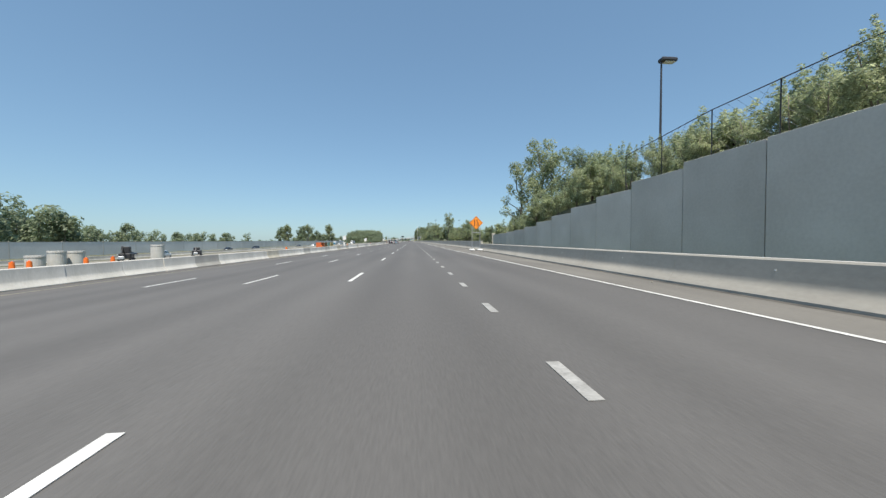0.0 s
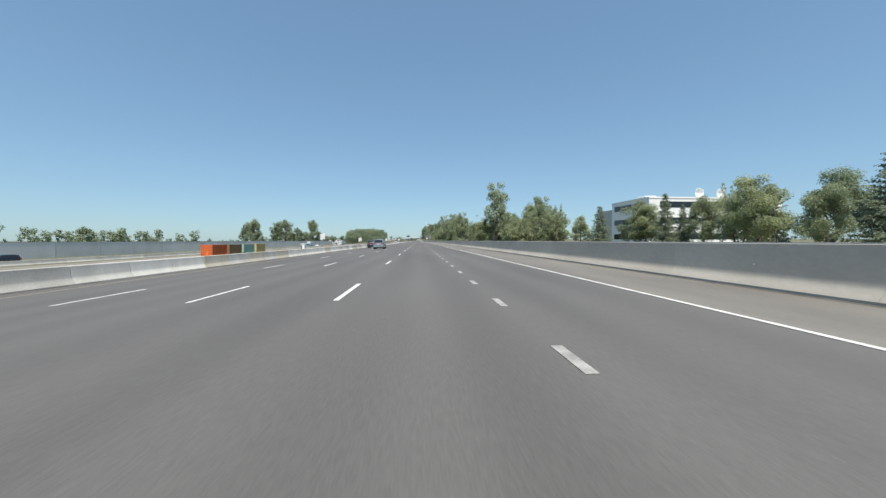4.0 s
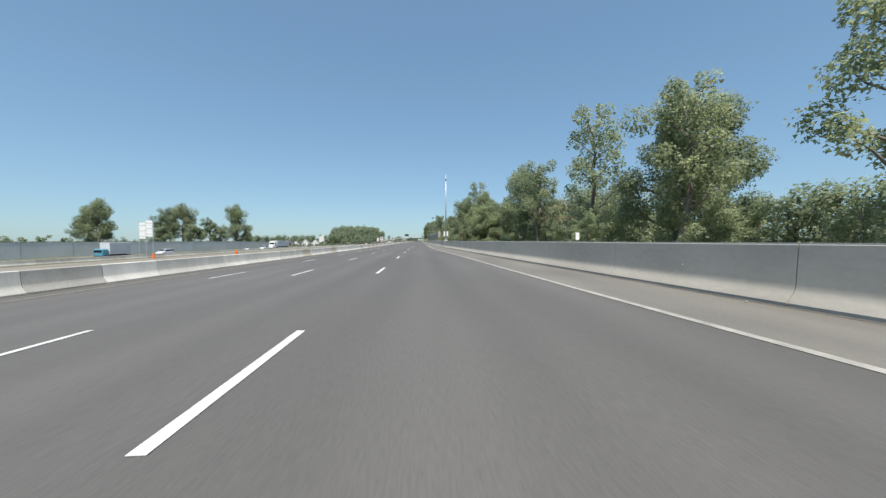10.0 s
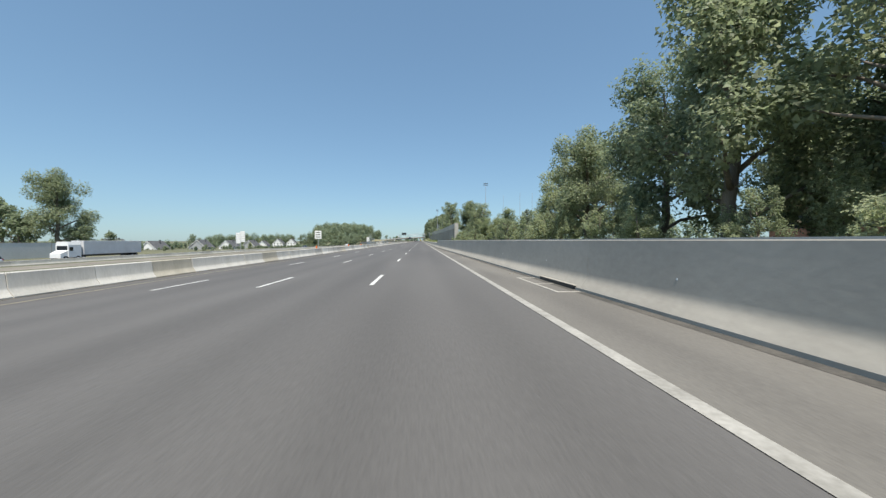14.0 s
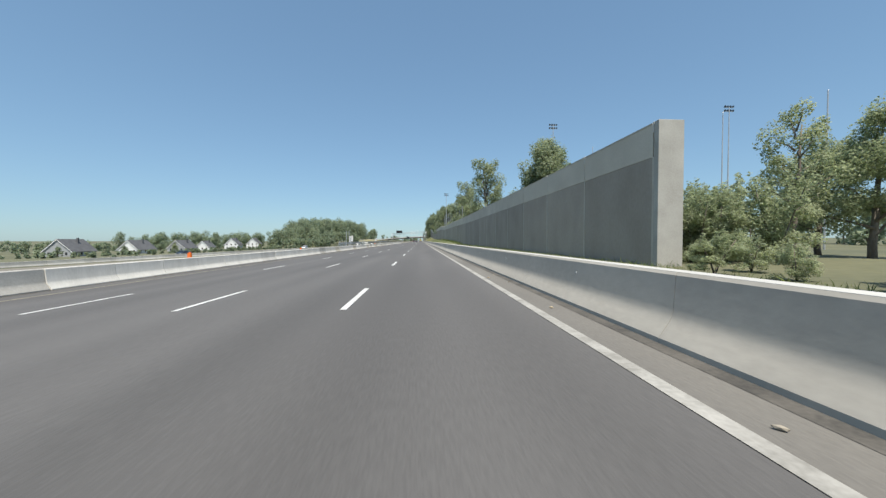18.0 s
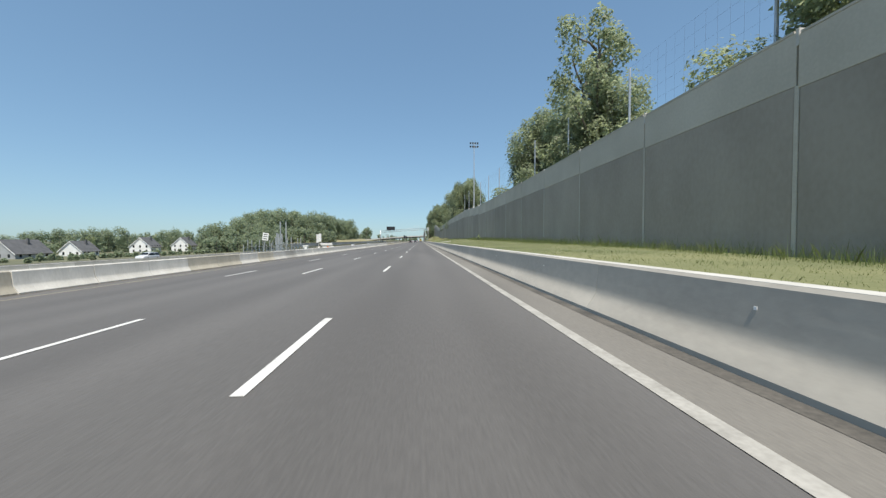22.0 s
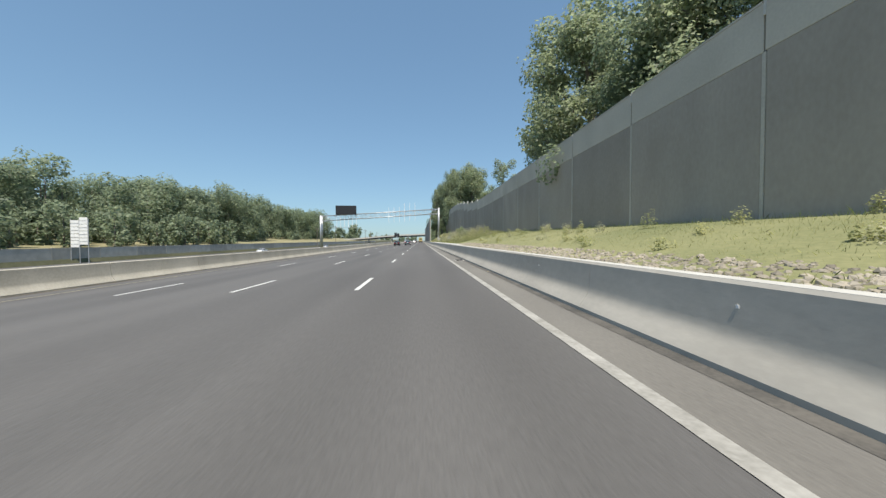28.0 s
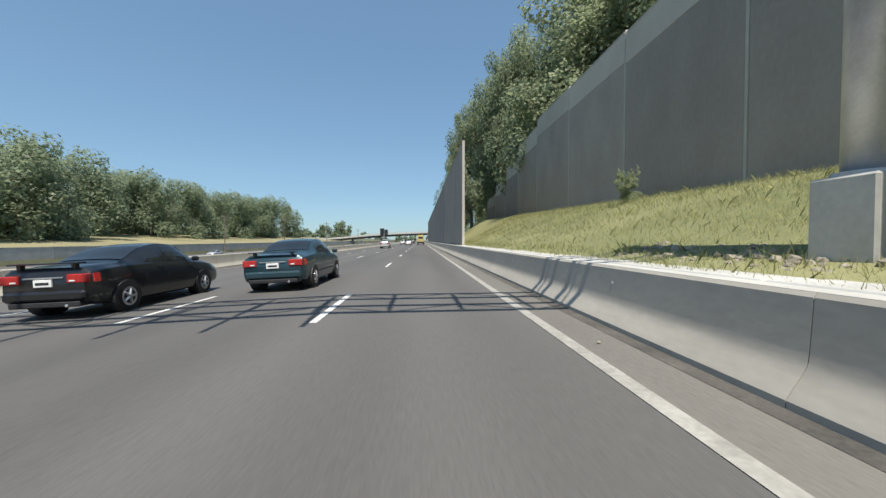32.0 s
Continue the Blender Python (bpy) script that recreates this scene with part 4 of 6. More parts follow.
        for sx in (-.5, .5):
            part("spoiler_foot", box(sx - .04, sx + .04, .06, .16, tail + .05, tail + .165, .01), paint, c)
    return c


def on_road(ob, x, y, turn=0, z=None):
    ob.matrix_basis = pose(x, y, road_z(x) if z is None else z, 0, math.degrees(-math.atan(.042)) if x < CROWN and z is None else 0, turn)
    return ob


BLUE_GREY = paint_mat("grey_blue_paint", (.20, .255, .285))
NAVY = paint_mat("dark_navy_paint", (.018, .024, .032))
TEAL = paint_mat("dark_teal_paint", (.02, .05, .065))
SILVER = paint_mat("silver_paint", (.42, .43, .44))
CARWHITE = paint_mat("white_car_paint", (.70, .70, .69))
CARBLACK = paint_mat("black_car_paint", (.015, .015, .017))
BUSYELLOW = paint_mat("pale_yellow_paint", (.62, .50, .20))

on_road(car("minivan", "grey-blue minivan with roof rails in the third lane", VAN, BLUE_GREY, True, (.95, 3.95), fine=True), -7.3, 166.8)
on_road(car("suv", "dark grey sport utility car in the next lane", SUV, NAVY, True, (.9, 3.65), fine=True), -10.9, 184)
on_road(car("sedan", "black four-door sedan with a boot spoiler", SEDAN, CARBLACK, wing=True, fine=True), -7.3, 820.1)
on_road(car("sedan", "dark teal four-door sedan with a boot spoiler", SEDAN, TEAL, wing=True, fine=True), -4.1, 822.8)
on_road(car("suv", "silver sport utility car far ahead", SUV, SILVER, True, (.9, 3.65)), -7.2, 884)
on_road(car("sedan", "white sedan far ahead in the middle lane", SEDAN, CARWHITE), -3.7, 921)
on_road(car("sedan", "silver sedan far ahead", SEDAN, SILVER), -7.3, 955)
on_road(car("suv", "dark car far ahead", SUV, NAVY, False, (.9, 3.65)), -3.7, 975)


def box_truck(name, label, cab_m, box_m, length=6.2, high=3.0):
    c = thing(name, label, "truck")
    part("cargo_box", box(-1.1, 1.1, 0, length, .9, high, .05), box_m, c)
    part("cab", box(-1.0, 1.0, length + .1, length + 1.8, .5, 2.2, .18), cab_m, c)
    part("chassis", box(-.45, .45, .2, length + 1.6, .55, .88), TRIM, c)
    part("windscreen", box(-.85, .85, length + 1.72, length + 1.815, 1.35, 1.95, .03), GLASS, c)
    part("rear_door_frame", box(-1.0, 1.0, -.02, .02, 1.0, high - .12, .01), box_m, c)
    part("rear_window", box(-.7, .7, -.035, .02, 1.9, 2.5, .02), GLASS, c)
    part("bumper", box(-1.0, 1.0, -.12, .02, .5, .68, .02), TRIM, c)
    for side in (-1, 1):
        part("tail_lamp", box(*sorted((side * .75, side * .98)), -.05, .02, .95, 1.15, .01), RED, c)
        part("tail_lamp", box(*sorted((side * .75, side * .98)), -.05, .02, high - .3, high - .14, .01), RED, c)
        for ay in (1.2, length + .9):
            wh = part("wheel", tube((side * .75, ay, .42), (side * 1.05, ay, .42), .42, .42, 18), TYRE, c)
            part("rim", tube((side * 1.0, ay, .42), (side * 1.07, ay, .42), .24, .22, 12), RIM, wh)
    return c


on_road(box_truck("yellow_bus", "pale yellow boxy bus far ahead in the lane", BUSYELLOW, BUSYELLOW, 6.2, 3.1), .0, 926)


def semi(name, label, cab_m, box_m):
    """Heads towards -y."""
    c = thing(name, label, "truck")
    part("trailer", box(-1.27, 1.27, 4.6, 20.0, 1.15, 4.05, .04), box_m, c, "pale grey box trailer")
    bm = add_prism(bmesh.new(), [(-1.2, .7), (-1.2, 3.2), (-1.0, 3.85), (1.0, 3.85), (1.2, 3.2), (1.2, .7)], 1.4, 4.1)
    part("cab", bm, cab_m, c, "white sleeper cab")
    bm = bmesh.new()
    a = [bm.verts.new(v) for v in ((-1, 0, .6), (1, 0, .6), (1, 0, 1.5), (-1, 0, 1.5), (-1.1, 1.4, .6), (1.1, 1.4, .6), (1.1, 1.4, 2.1), (-1.1, 1.4, 2.1))]
    for f in ((0, 1, 2, 3), (4, 7, 6, 5), (0, 4, 5, 1), (3, 2, 6, 7), (1, 5, 6, 2), (0, 3, 7, 4)):
        bm.faces.new([a[i] for i in f])
    part("bonnet", bm, cab_m, c)
    part("windscreen", box(-1.0, 1.0, 1.36, 1.42, 2.15, 3.0, .03), GLASS, c)
    part("side_window", box(1.18, 1.215, 1.6, 2.4, 2.0, 2.8, .02), GLASS, c)
    part("chassis", box(-.5, .5, .6, 19.5, .75, 1.1), TRIM, c)
    for side in (-1, 1):
        for ay in (.9, 3.4, 4.6, 17.2, 18.5):
            wh = part("wheel", tube((side * .85, ay, .5), (side * 1.22, ay, .5), .5, .5, 18), TYRE, c)
            part("rim", tube((side * 1.18, ay, .5), (side * 1.24, ay, .5), .27, .25, 12), RIM, wh)
    return c


def far_lane(ob, off, y, turn=0):
    ob.matrix_basis = pose(opp_x(y) + off, y, opp_z(y), 0, 0, turn)
    return ob


TRAILER = mat("trailer_side", (.50, .51, .52), (.60, .61, .62), scale=.6, fine=10, rough=.5)
BLUE_T = paint_mat("light_blue_cab_paint", (.12, .34, .46))
far_lane(semi("lorry", "white articulated lorry with a pale grey trailer", WHITE, TRAILER), 2.2, 430)
far_lane(box_truck("box_truck", "blue-cabbed box truck on the far carriageway", BLUE_T, TRAILER, 6.0, 3.6), 2.0, 346, 180)
for nm, label, rows, pm, off, y in (("van", "white delivery van on the far carriageway", VAN, CARWHITE, 2.5, 361), ("pickup", "white utility car on the far carriageway", SUV, CARWHITE, 5, 418), ("car", "dark car on the far carriageway", SEDAN, CARBLACK, 1.5, 150),
                                    ("car", "black car on the far carriageway", SUV, CARBLACK, 4.5, 168), ("car", "dark sedan on the far carriageway", SEDAN, NAVY, 4.5, 96), ("car", "black sedan on the far carriageway", SEDAN, CARBLACK, 1.0, 240),
                                    ("car", "white car on the far carriageway", SUV, CARWHITE, 4.0, 262), ("car", "silver car on the far carriageway", SEDAN, SILVER, 4.5, 405), ("car", "dark car on the far carriageway", SEDAN, NAVY, 3, 560),
                                    ("car", "white car on the far carriageway", SUV, CARWHITE, 3, 640), ("car", "white sedan on the far carriageway", SEDAN, CARWHITE, 3, 830), ("car", "silver sedan on the far carriageway", SEDAN, SILVER, 3, 905)):
    far_lane(car(nm, label, rows, pm), off, y, 180)
for i, (x, y, pm) in enumerate(((52, 98, CARWHITE), (56, 99, SILVER), (60, 100, NAVY), (48, 97, CARWHITE))):
    car("parked_car", "parked car at the edge of a car park beyond the barrier", SUV, pm).matrix_basis = pose(x, y, ground_z(x, y), 0, 0, 80)


# ---- work-zone sign on the shoulder ----
def merge_sign():
    s = thing("road_work_sign", "orange diamond lane-narrows sign on a temporary stand", "sign", pose(8.2, 44.3, .0))
    r = .86
    prof = [(0, -r), (r, 0), (0, r), (-r, 0)]
    zc = 3.55
    board = part("board", add_prism(bmesh.new(), [(x, zc + z) for x, z in prof], -.02, .02), ORANGE, s, "orange diamond board")
    r2 = .80
    for i in range(4):
        a, b = [(0, -r2), (r2, 0), (0, r2), (-r2, 0)][i], [(r2, 0), (0, r2), (-r2, 0), (0, -r2)][i]
        part("border", tube((a[0], -.024, zc + a[1]), (b[0], -.024, zc + b[1]), .014, .014, 4), BLACK, board)
    part("symbol_bar", box(-.24, -.15, -.032, -.018, zc - .40, zc + .40), BLACK, board)
    bm = bmesh.new()
    add_prism(bm, [(.06, zc + .40), (.15, zc + .40), (.15, zc + .16), (.30, zc - .08), (.30, zc - .40), (.21, zc - .40), (.21, zc - .06), (.06, zc + .18)], -.032, -.018)
    part("symbol_line", bm, BLACK, board)
    for k in range(3):
        part("symbol_dash", box(.06, .13, -.032, -.018, zc - .40 + k * .15, zc - .32 + k * .15), BLACK, board)
    for x in (-.5, .5):
        part("post", box(x - .03, x + .03, .03, .09, .05, 3.6, .006), STEEL, s)
        for dy in (-.75, .75):
            part("foot", box(x - .04, x + .04, min(0, dy), max(0, dy), .03, .10, .01), STEEL, s)
            part("sandbag", blob(x, dy * .8, .17, .28, .20, .12), WHITE, s, "white sandbag")
    part("crossbar", box(-.5, .5, .03, .08, 2.3, 2.38), STEEL, s)
    part("crossbar", box(-.5, .5, .03, .08, .45, .52), STEEL, s)


def blob(x, y, z, a, b, c, seed=0, sub=2):
    bm = bmesh.new()
    r = bmesh.ops.create_icosphere(bm, subdivisions=sub, radius=1)
    for v in bm.verts:
        k = 1 + .16 * noise.noise(v.co * 1.7 + Vector((x + seed, y, z)))
        v.co = Vector((x + v.co.x * a * k, y + v.co.y * b * k, z + v.co.z * c * k))
    return bm


merge_sign()


# ---- fence and lamp above the first wall ----
def chain_fence(name, label, pts, high, pitch=3.0):
    f = thing(name, label, "fence")
    wires = bmesh.new()
    for (xa, ya, za), (xb, yb, zb) in zip(pts, pts[1:]):
        a, b = Vector((xa, ya, za)), Vector((xb, yb, zb))
        n = max(1, round((b - a).length / pitch))
        for i in range(n + 1):
            p = a.lerp(b, i / n)
            if i < n or (xb, yb, zb) == pts[-1]:
                part("post", tube(p - Vector((0, 0, .4)), p + Vector((0, 0, high)), .024, .024, 6), DARKSTEEL, f)
        part("top_rail", tube(a + Vector((0, 0, high)), b + Vector((0, 0, high)), .02, .02, 6), DARKSTEEL, f)
        L = (b - a).length
        k = 0.0
        while k < L:
            for sgn in (-1, 1):
                p, q = a.lerp(b, k / L), a.lerp(b, min(1, max(0, (k + sgn * high) / L)))
                add_tube(wires, p + Vector((0, 0, .05)), q + Vector((0, 0, high * min(1, abs((q - p).length) / high + .001))), .004, .004, 3)
            k += .42
    part("wire_mesh", wires, DARKSTEEL, f, "thin chain-link wire")
    return f


chain_fence("chain_link_fence", "dark chain-link fence above the retaining wall", [(12.7, y, ramp(y, (-30, 4.9), (14, 4.4), (25, 3.5))) for y in (-30, 0, 14, 20)], 2.4)


def street_lamp(x, y, h, head=True):
    s = thing("street_lamp", "tall thin street lamp with a flat grey head", "lamp", pose(x, y, ground_z(x, y)))
    part("pole", tube((0, 0, -.3), (0, 0, h), .09, .05, 10), DARKSTEEL, s)
    part("base", tube((0, 0, -.1), (0, 0, .3), .18, .14, 10), STEEL, s)
    hd = part("lamp_head", box(-.10, .95, -.26, .26, h - .06, h + .20, .07), DARKSTEEL, s, "flat grey lamp head")
    part("lens", box(.15, .85, -.19, .19, h - .085, h - .05, .01), LAMP, hd)
    return s


street_lamp(15.9, 21.5, 8.4)


# ---- camera pole on the parapet ----
def camera_pole():
    s = thing("equipment_pole", "tall galvanised pole with equipment cabinets on the parapet", "pole", pose(4.95, 324.5, 0))
    part("plinth", box(-.38, .38, -.5, .5, 0, 1.36, .03), CONCRETE_B, s, "concrete plinth in the parapet")
    part("base_plate", box(-.28, .28, -.28, .28, 1.36, 1.40), STEEL, s)
    part("shaft", tube((0, 0, 1.38), (0, 0, 14.4), .15, .07, 14), STEEL, s, smooth=True)
    for sx in (-1, 1):
        cab = part("cabinet", box(*sorted((sx * .12, sx * .46)), -.25, .25, 2.15, 3.15, .03), STEEL, s, "pale metal equipment cabinet")
        part("cabinet_door", box(*sorted((sx * .15, sx * .43)), -.262, -.245, 2.2, 3.1, .008), WHITE, cab)
        part("bracket", box(*sorted((sx * .05, sx * .16)), -.05, .05, 2.5, 2.6), STEEL, s)
    part("antenna", tube((0, 0, 14.3), (0, 0, 15.6), .02, .012, 6), STEEL, s)
    part("camera_housing", box(-.12, .12, -.32, .12, 13.5, 13.75, .03), WHITE, s)


camera_pole()


# ---- sign gantry ----
def gantry():
    g = thing("sign_gantry", "galvanised steel truss gantry across the carriageway", "gantry", pose(0, 816.0, 0))
    xr, xl, dy = 5.25, -28.6, .75

    def zt(x):
        return 7.6 + (x - xl) / (xr - xl) * 2.3

    half = .68
    for y in (-dy, dy):
        for dz in (-half, half):
            part("chord", tube((xl - .3, y, zt(xl) + dz), (xr + .3, y, zt(xr) + dz), .085, .085, 10), STEEL, g, smooth=True)
    n = 24
    for i in range(n + 1):
        x = xl + (xr - xl) * i / n
        for y in (-dy, dy):
            part("truss_post", tube((x, y, zt(x) - half), (x, y, zt(x) + half), .035, .035, 6), STEEL, g)
            if i < n:
                x2 = xl + (xr - xl) * (i + 1) / n
                s = 1 if i % 2 else -1
                part("truss_brace", tube((x, y, zt(x) + s * half), (x2, y, zt(x2) - s * half), .035, .035, 6), STEEL, g)
        for dz in (-half, half):
            part("cross_tie", tube((x, -dy, zt(x) + dz), (x, dy, zt(x) + dz), .03, .03, 5), STEEL, g)
    for x, zb in ((xr, 2.1), (xl, ground_z(xl, 818) + .5)):
        for y in (-dy, dy):
            part("column", tube((x, y, zb), (x, y, zt(x) + half + .25), .24, .23, 18), STEEL, g, smooth=True)
            part("column_flange", tube((x, y, zb), (x, y, zb + .05), .33, .33, 16), STEEL, g)
        part("column_brace", tube((x, -dy, zb + 1.2), (x, dy, zb + 3.2), .05, .05, 6), STEEL, g)
        part("column_brace", tube((x, dy, zb + 3.6), (x, -dy, zb + 5.6), .05, .05, 6), STEEL, g)
        for y in (-dy, dy):
            part("pedestal", box(x - .36, x + .36, y - .36, y + .36, zb - 2.2, zb, .03), CONCRETE, g, "square concrete pedestal")
    for i in range(6):
        x = -9.2 + i * 1.5
        part("sign_hanger", box(x - .04, x + .04, -dy - .22, -dy - .10, zt(x) - 2.4, zt(x) + (1.9 if i < 3 else 2.9), .01), WHITE, g, "bare pale sign hanger")
    sign = part("message_sign", box(-24.2, -18.4, -dy - .75, -dy - .30, 8.7, 11.3, .04), BLACK, g, "blank black message sign")
    part("sign_face", box(-23.9, -18.7, -dy - .765, -dy - .74, 8.95, 11.05), BLACK, sign)
    for i in range(6):
        x = -24.0 + i * 1.1
        part("sign_hanger", box(x - .04, x + .04, -dy - .25, -dy - .12, zt(x) - 2.9, zt(x) + 1.2, .01), WHITE, g)
    part("walkway", box(-24.3, -18.3, -dy - .9, -dy - .2, zt(-22) - 3.0, zt(-22) - 2.95), STEEL, g)


gantry()


# ---- overpass and the dark sign beyond ----
def overpass():
    o = thing("overpass", "concrete and steel bridge crossing far ahead", "bridge")
    pts = [(-98, 1138, .6), (-72, 1139, 2.8), (-46, 1140, 5.2), (-20, 1141, 7.0), (8, 1142, 8.0), (40, 1143, 8.6)]
    for (xa, ya, za), (xb, yb, zb) in zip(pts, pts[1:]):
        for nm, y0, y1, z0, z1, m in (("deck", -6, 6, 0, .5, CONCRETE), ("girder", -5, -4.4, -1.5, 0, DARKSTEEL), ("girder", 4.4, 5, -1.5, 0, DARKSTEEL), ("parapet", -6.0, -5.7, .5, 1.5, CAP), ("parapet", 5.7, 6.0, .5, 1.5, CAP)):
            bm = bmesh.new()
            vs = [bm.verts.new(p) for p in ((xa, ya + y0, za + z0), (xb, yb + y0, zb + z0), (xb, yb + y1, zb + z0), (xa, ya + y1, za + z0), (xa, ya + y0, za + z1), (xb, yb + y0, zb + z1), (xb, yb + y1, zb + z1), (xa, ya + y1, za + z1))]
            for f in ((0, 1, 2, 3), (7, 6, 5, 4), (0, 4, 5, 1), (1, 5, 6, 2), (2, 6, 7, 3), (3, 7, 4, 0)):
                bm.faces.new([vs[i] for i in f])
            part(nm, bm, m, o)
        n = 8
        for i in range(n):
            x = xa + (xb - xa) * i / n
            z = za + (zb - za) * i / n
            part("rail_post", tube((x, ya - 5.85, z + 1.5), (x, ya - 5.85, z + 2.3), .05, .05, 5), STEEL, o)
        part("rail", tube((xa, ya - 5.85, za + 2.3), (xb, yb - 5.85, zb + 2.3), .05, .05, 5), STEEL, o)
    for x in (-62, -34, -15, 6.5):
        z = ramp(x, *[(p[0], p[2]) for p in pts])
        for y in (-4, 4):
            part("pier", box(x - .6, x + .6, 1140 + y - .6, 1140 + y + .6, -4, z - 1.5, .05), CONCRETE, o)
        part("pier_cap", box(x - .8, x + .8, 1134, 1146, z - 2.3, z - 1.5, .05), CONCRETE, o)
    part("abutment", box(-103, -97, 1132, 1146, -4, 1.6, .1), CAP, o, "pale concrete abutment")


overpass()


def dark_sign():
    s = thing("overhead_sign", "dark sign seen from far down the road", "sign", pose(-19, 1000, ground_z(-19, 1000)))
    part("post", tube((0, 0, -.5), (0, 0, 5.5), .22, .2, 10), STEEL, s)
    part("panel", box(-2.0, .1, -.1, .1, 4.6, 8.4, .02), BLACK, s, "dark green-black panel")
    part("panel", box(.2, 2.0, -.1, .1, 4.6, 7.8, .02), BLACK, s)


dark_sign()


# ---- signs in the median ----
def sign_cluster(x, y, z_top, cols=2, rows=3, label="group of pale blank road signs seen from behind"):
    z0 = ground_z(x, y)
    s = thing("road_sign_group", label, "sign", pose(x, y, z0))
    top = z_top - z0
    for i in range(cols + 1):
        px = -1.5 + 3.0 * i / cols
        part("post", box(px - .06, px + .06, .06, .16, -.4, top - .3, .01), STEEL, s)
    for c in range(cols):
        for r in range(rows):
            w = 3.0 / cols
            za = top - (r + 1) * 1.25 - (.5 if c == 0 else 0)
            p = part("panel", box(-1.5 + c * w + .04, -1.5 + (c + 1) * w - .04, 0, .05, za, za + 1.18, .01), WHITE, s, "white sign panel")
            part("rail", box(-1.5 + c * w + .1, -1.5 + (c + 1) * w - .1, -.03, .0, za + .55, za + .62), STEEL, p)


sign_cluster(-63, 340, 6.0)
sign_cluster(-62, 482, 4.6)
sign_cluster(-62, 780, 5.6, 2, 4)


def small_sign(x, y, zc, w, h, m, label, bars=3, tilt=0):
    s = thing("road_sign", label, "sign", pose(x, y, ground_z(x, y), 0, tilt, 0))
    zc -= ground_z(x, y)
    b = part("board", box(-w / 2, w / 2, -.02, .02, zc - h / 2, zc + h / 2, .01), m, s)
    part("post", box(-.04, .04, .02, .09, -.3, zc + h / 2 - .05), STEEL, s)
    for i in range(bars):
        z = zc + h / 2 - h * (i + .8) / (bars + .6)
        part("text_bar", box(-w * .34, w * .34, -.026, -.019, z - h * .05, z + h * .05), TRIM, b)


small_sign(-18.4, 601, 1.8, .66, .86, WHITE, "white sign with lines of dark writing on a post", 3, 8)
small_sign(-17.6, 417, 2.3, 1.1, 1.35, WHITE, "white work-zone sign with dark writing beside the median barrier", 3)


# ---- median work zone ----
def container(x, y, m, label):
    z = ground_z(x, y)
    c = thing("shipping_container", label, "container", pose(x, y, z))
    part("body", box(-1.15, 1.15, .06, 6.0, .12, 2.5), m, c)
    for i in range(20):
        part("rib", box(1.15, 1.19, .25 + i * .28, .39 + i * .28, .18, 2.45, .015), m, c)
    for i in range(8):
        part("rib", box(-1.05 + i * .28, -.92 + i * .28, .02, .06, .18, 2.45, .015), m, c)
    for sx in (-1.2, 1.2):
        for yy in (.05, 6.01):
            part("corner_post", box(sx - .06, sx + .06, yy - .06, yy + .06, 0, 2.59), m, c)
        part("roof_rail", box(sx - .05, sx + .05, .05, 6.0, 2.49, 2.59), m, c)
        part("floor_rail", box(sx - .05, sx + .05, .05, 6.0, 0, .14), m, c)


for y, c1, c2, nm, label in ((183, (.50, .10, .03), (.62, .16, .05), "red_container", "orange-red steel shipping container in the median"), (190, (.22, .13, .07), (.32, .20, .10), "brown_container", "rusty brown shipping container in the median"),
                             (197, (.27, .43, .37), (.37, .53, .46), "teal_container", "faded teal shipping container in the median"), (204.2, (.50, .37, .16), (.62, .48, .24), "tan_container", "tan yellow shipping container in the median")):
    container(-46.5, y, mat(nm + "_paint", c1, c2, scale=.7, fine=9, rough=.6), label)


def barrel(x, y):
    z = ground_z(x, y)
    b = thing("traffic_drum", "orange traffic drum with pale bands", "traffic drum", pose(x, y, z), "traffic drums")
    part("drum", tube((0, 0, .05), (0, 0, 1.0), .29, .24, 14), ORANGE_P, b)
    for zz in (.35, .70):
        part("band", tube((0, 0, zz), (0, 0, zz + .12), .287 - zz * .05, .282 - zz * .05, 14), WHITE, b, "white reflective band")
    part("base", tube((0, 0, 0), (0, 0, .06), .38, .36, 10), TYRE, b)
    part("handle", box(-.12, .12, -.03, .03, 1.0, 1.1, .02), ORANGE_P, b)
    return b


drum = barrel(-42, 50)
for x, y in ((-46.9, 46.2), (-45.4, 46.6), (-45, 58), (-40, 118), (-41, 121), (-44, 179), (-46, 194.5), (-38, 330), (-60, 338), (-33, 470), (-30, 505), (-34, 560), (-26, 660), (-38, 700), (-30, 790)):
    copy_thing(drum, pose(x, y, ground_z(x, y)))


def pipe_ring(x, y, r, h):
    s = thing("concrete_pipe", "upright pale concrete pipe section on the soil", "pipe", pose(x, y, ground_z(x, y)), "concrete pipes")
    bm = bmesh.new()
    n = 24
    rings = []
    for rr, z in ((r, 0), (r, h), (r - .16, h), (r - .16, 0)):
        rings.append([bm.verts.new((rr * math.cos(i * math.tau / n), rr * math.sin(i * math.tau / n), z)) for i in range(n)])
    for a, b in zip(rings, rings[1:] + rings[:1]):
        for i in range(n):
            j = (i + 1) % n
            bm.faces.new((a[i], a[j], b[j], b[i]))
    part("ring", bm, CAP, s, smooth=False)
    part("lip", tube((0, 0, h - .25), (0, 0, h - .12), r + .05, r + .05, 24), CAP, s)


for x, y, r, h in ((-46.4, 48.3, .9, 1.7), (-46.2, 50.8, .9, 2.2), (-45.8, 53, .9, 2.1), (-50, 75, 1.1, 2.9)):
    pipe_ring(x, y, r, h)


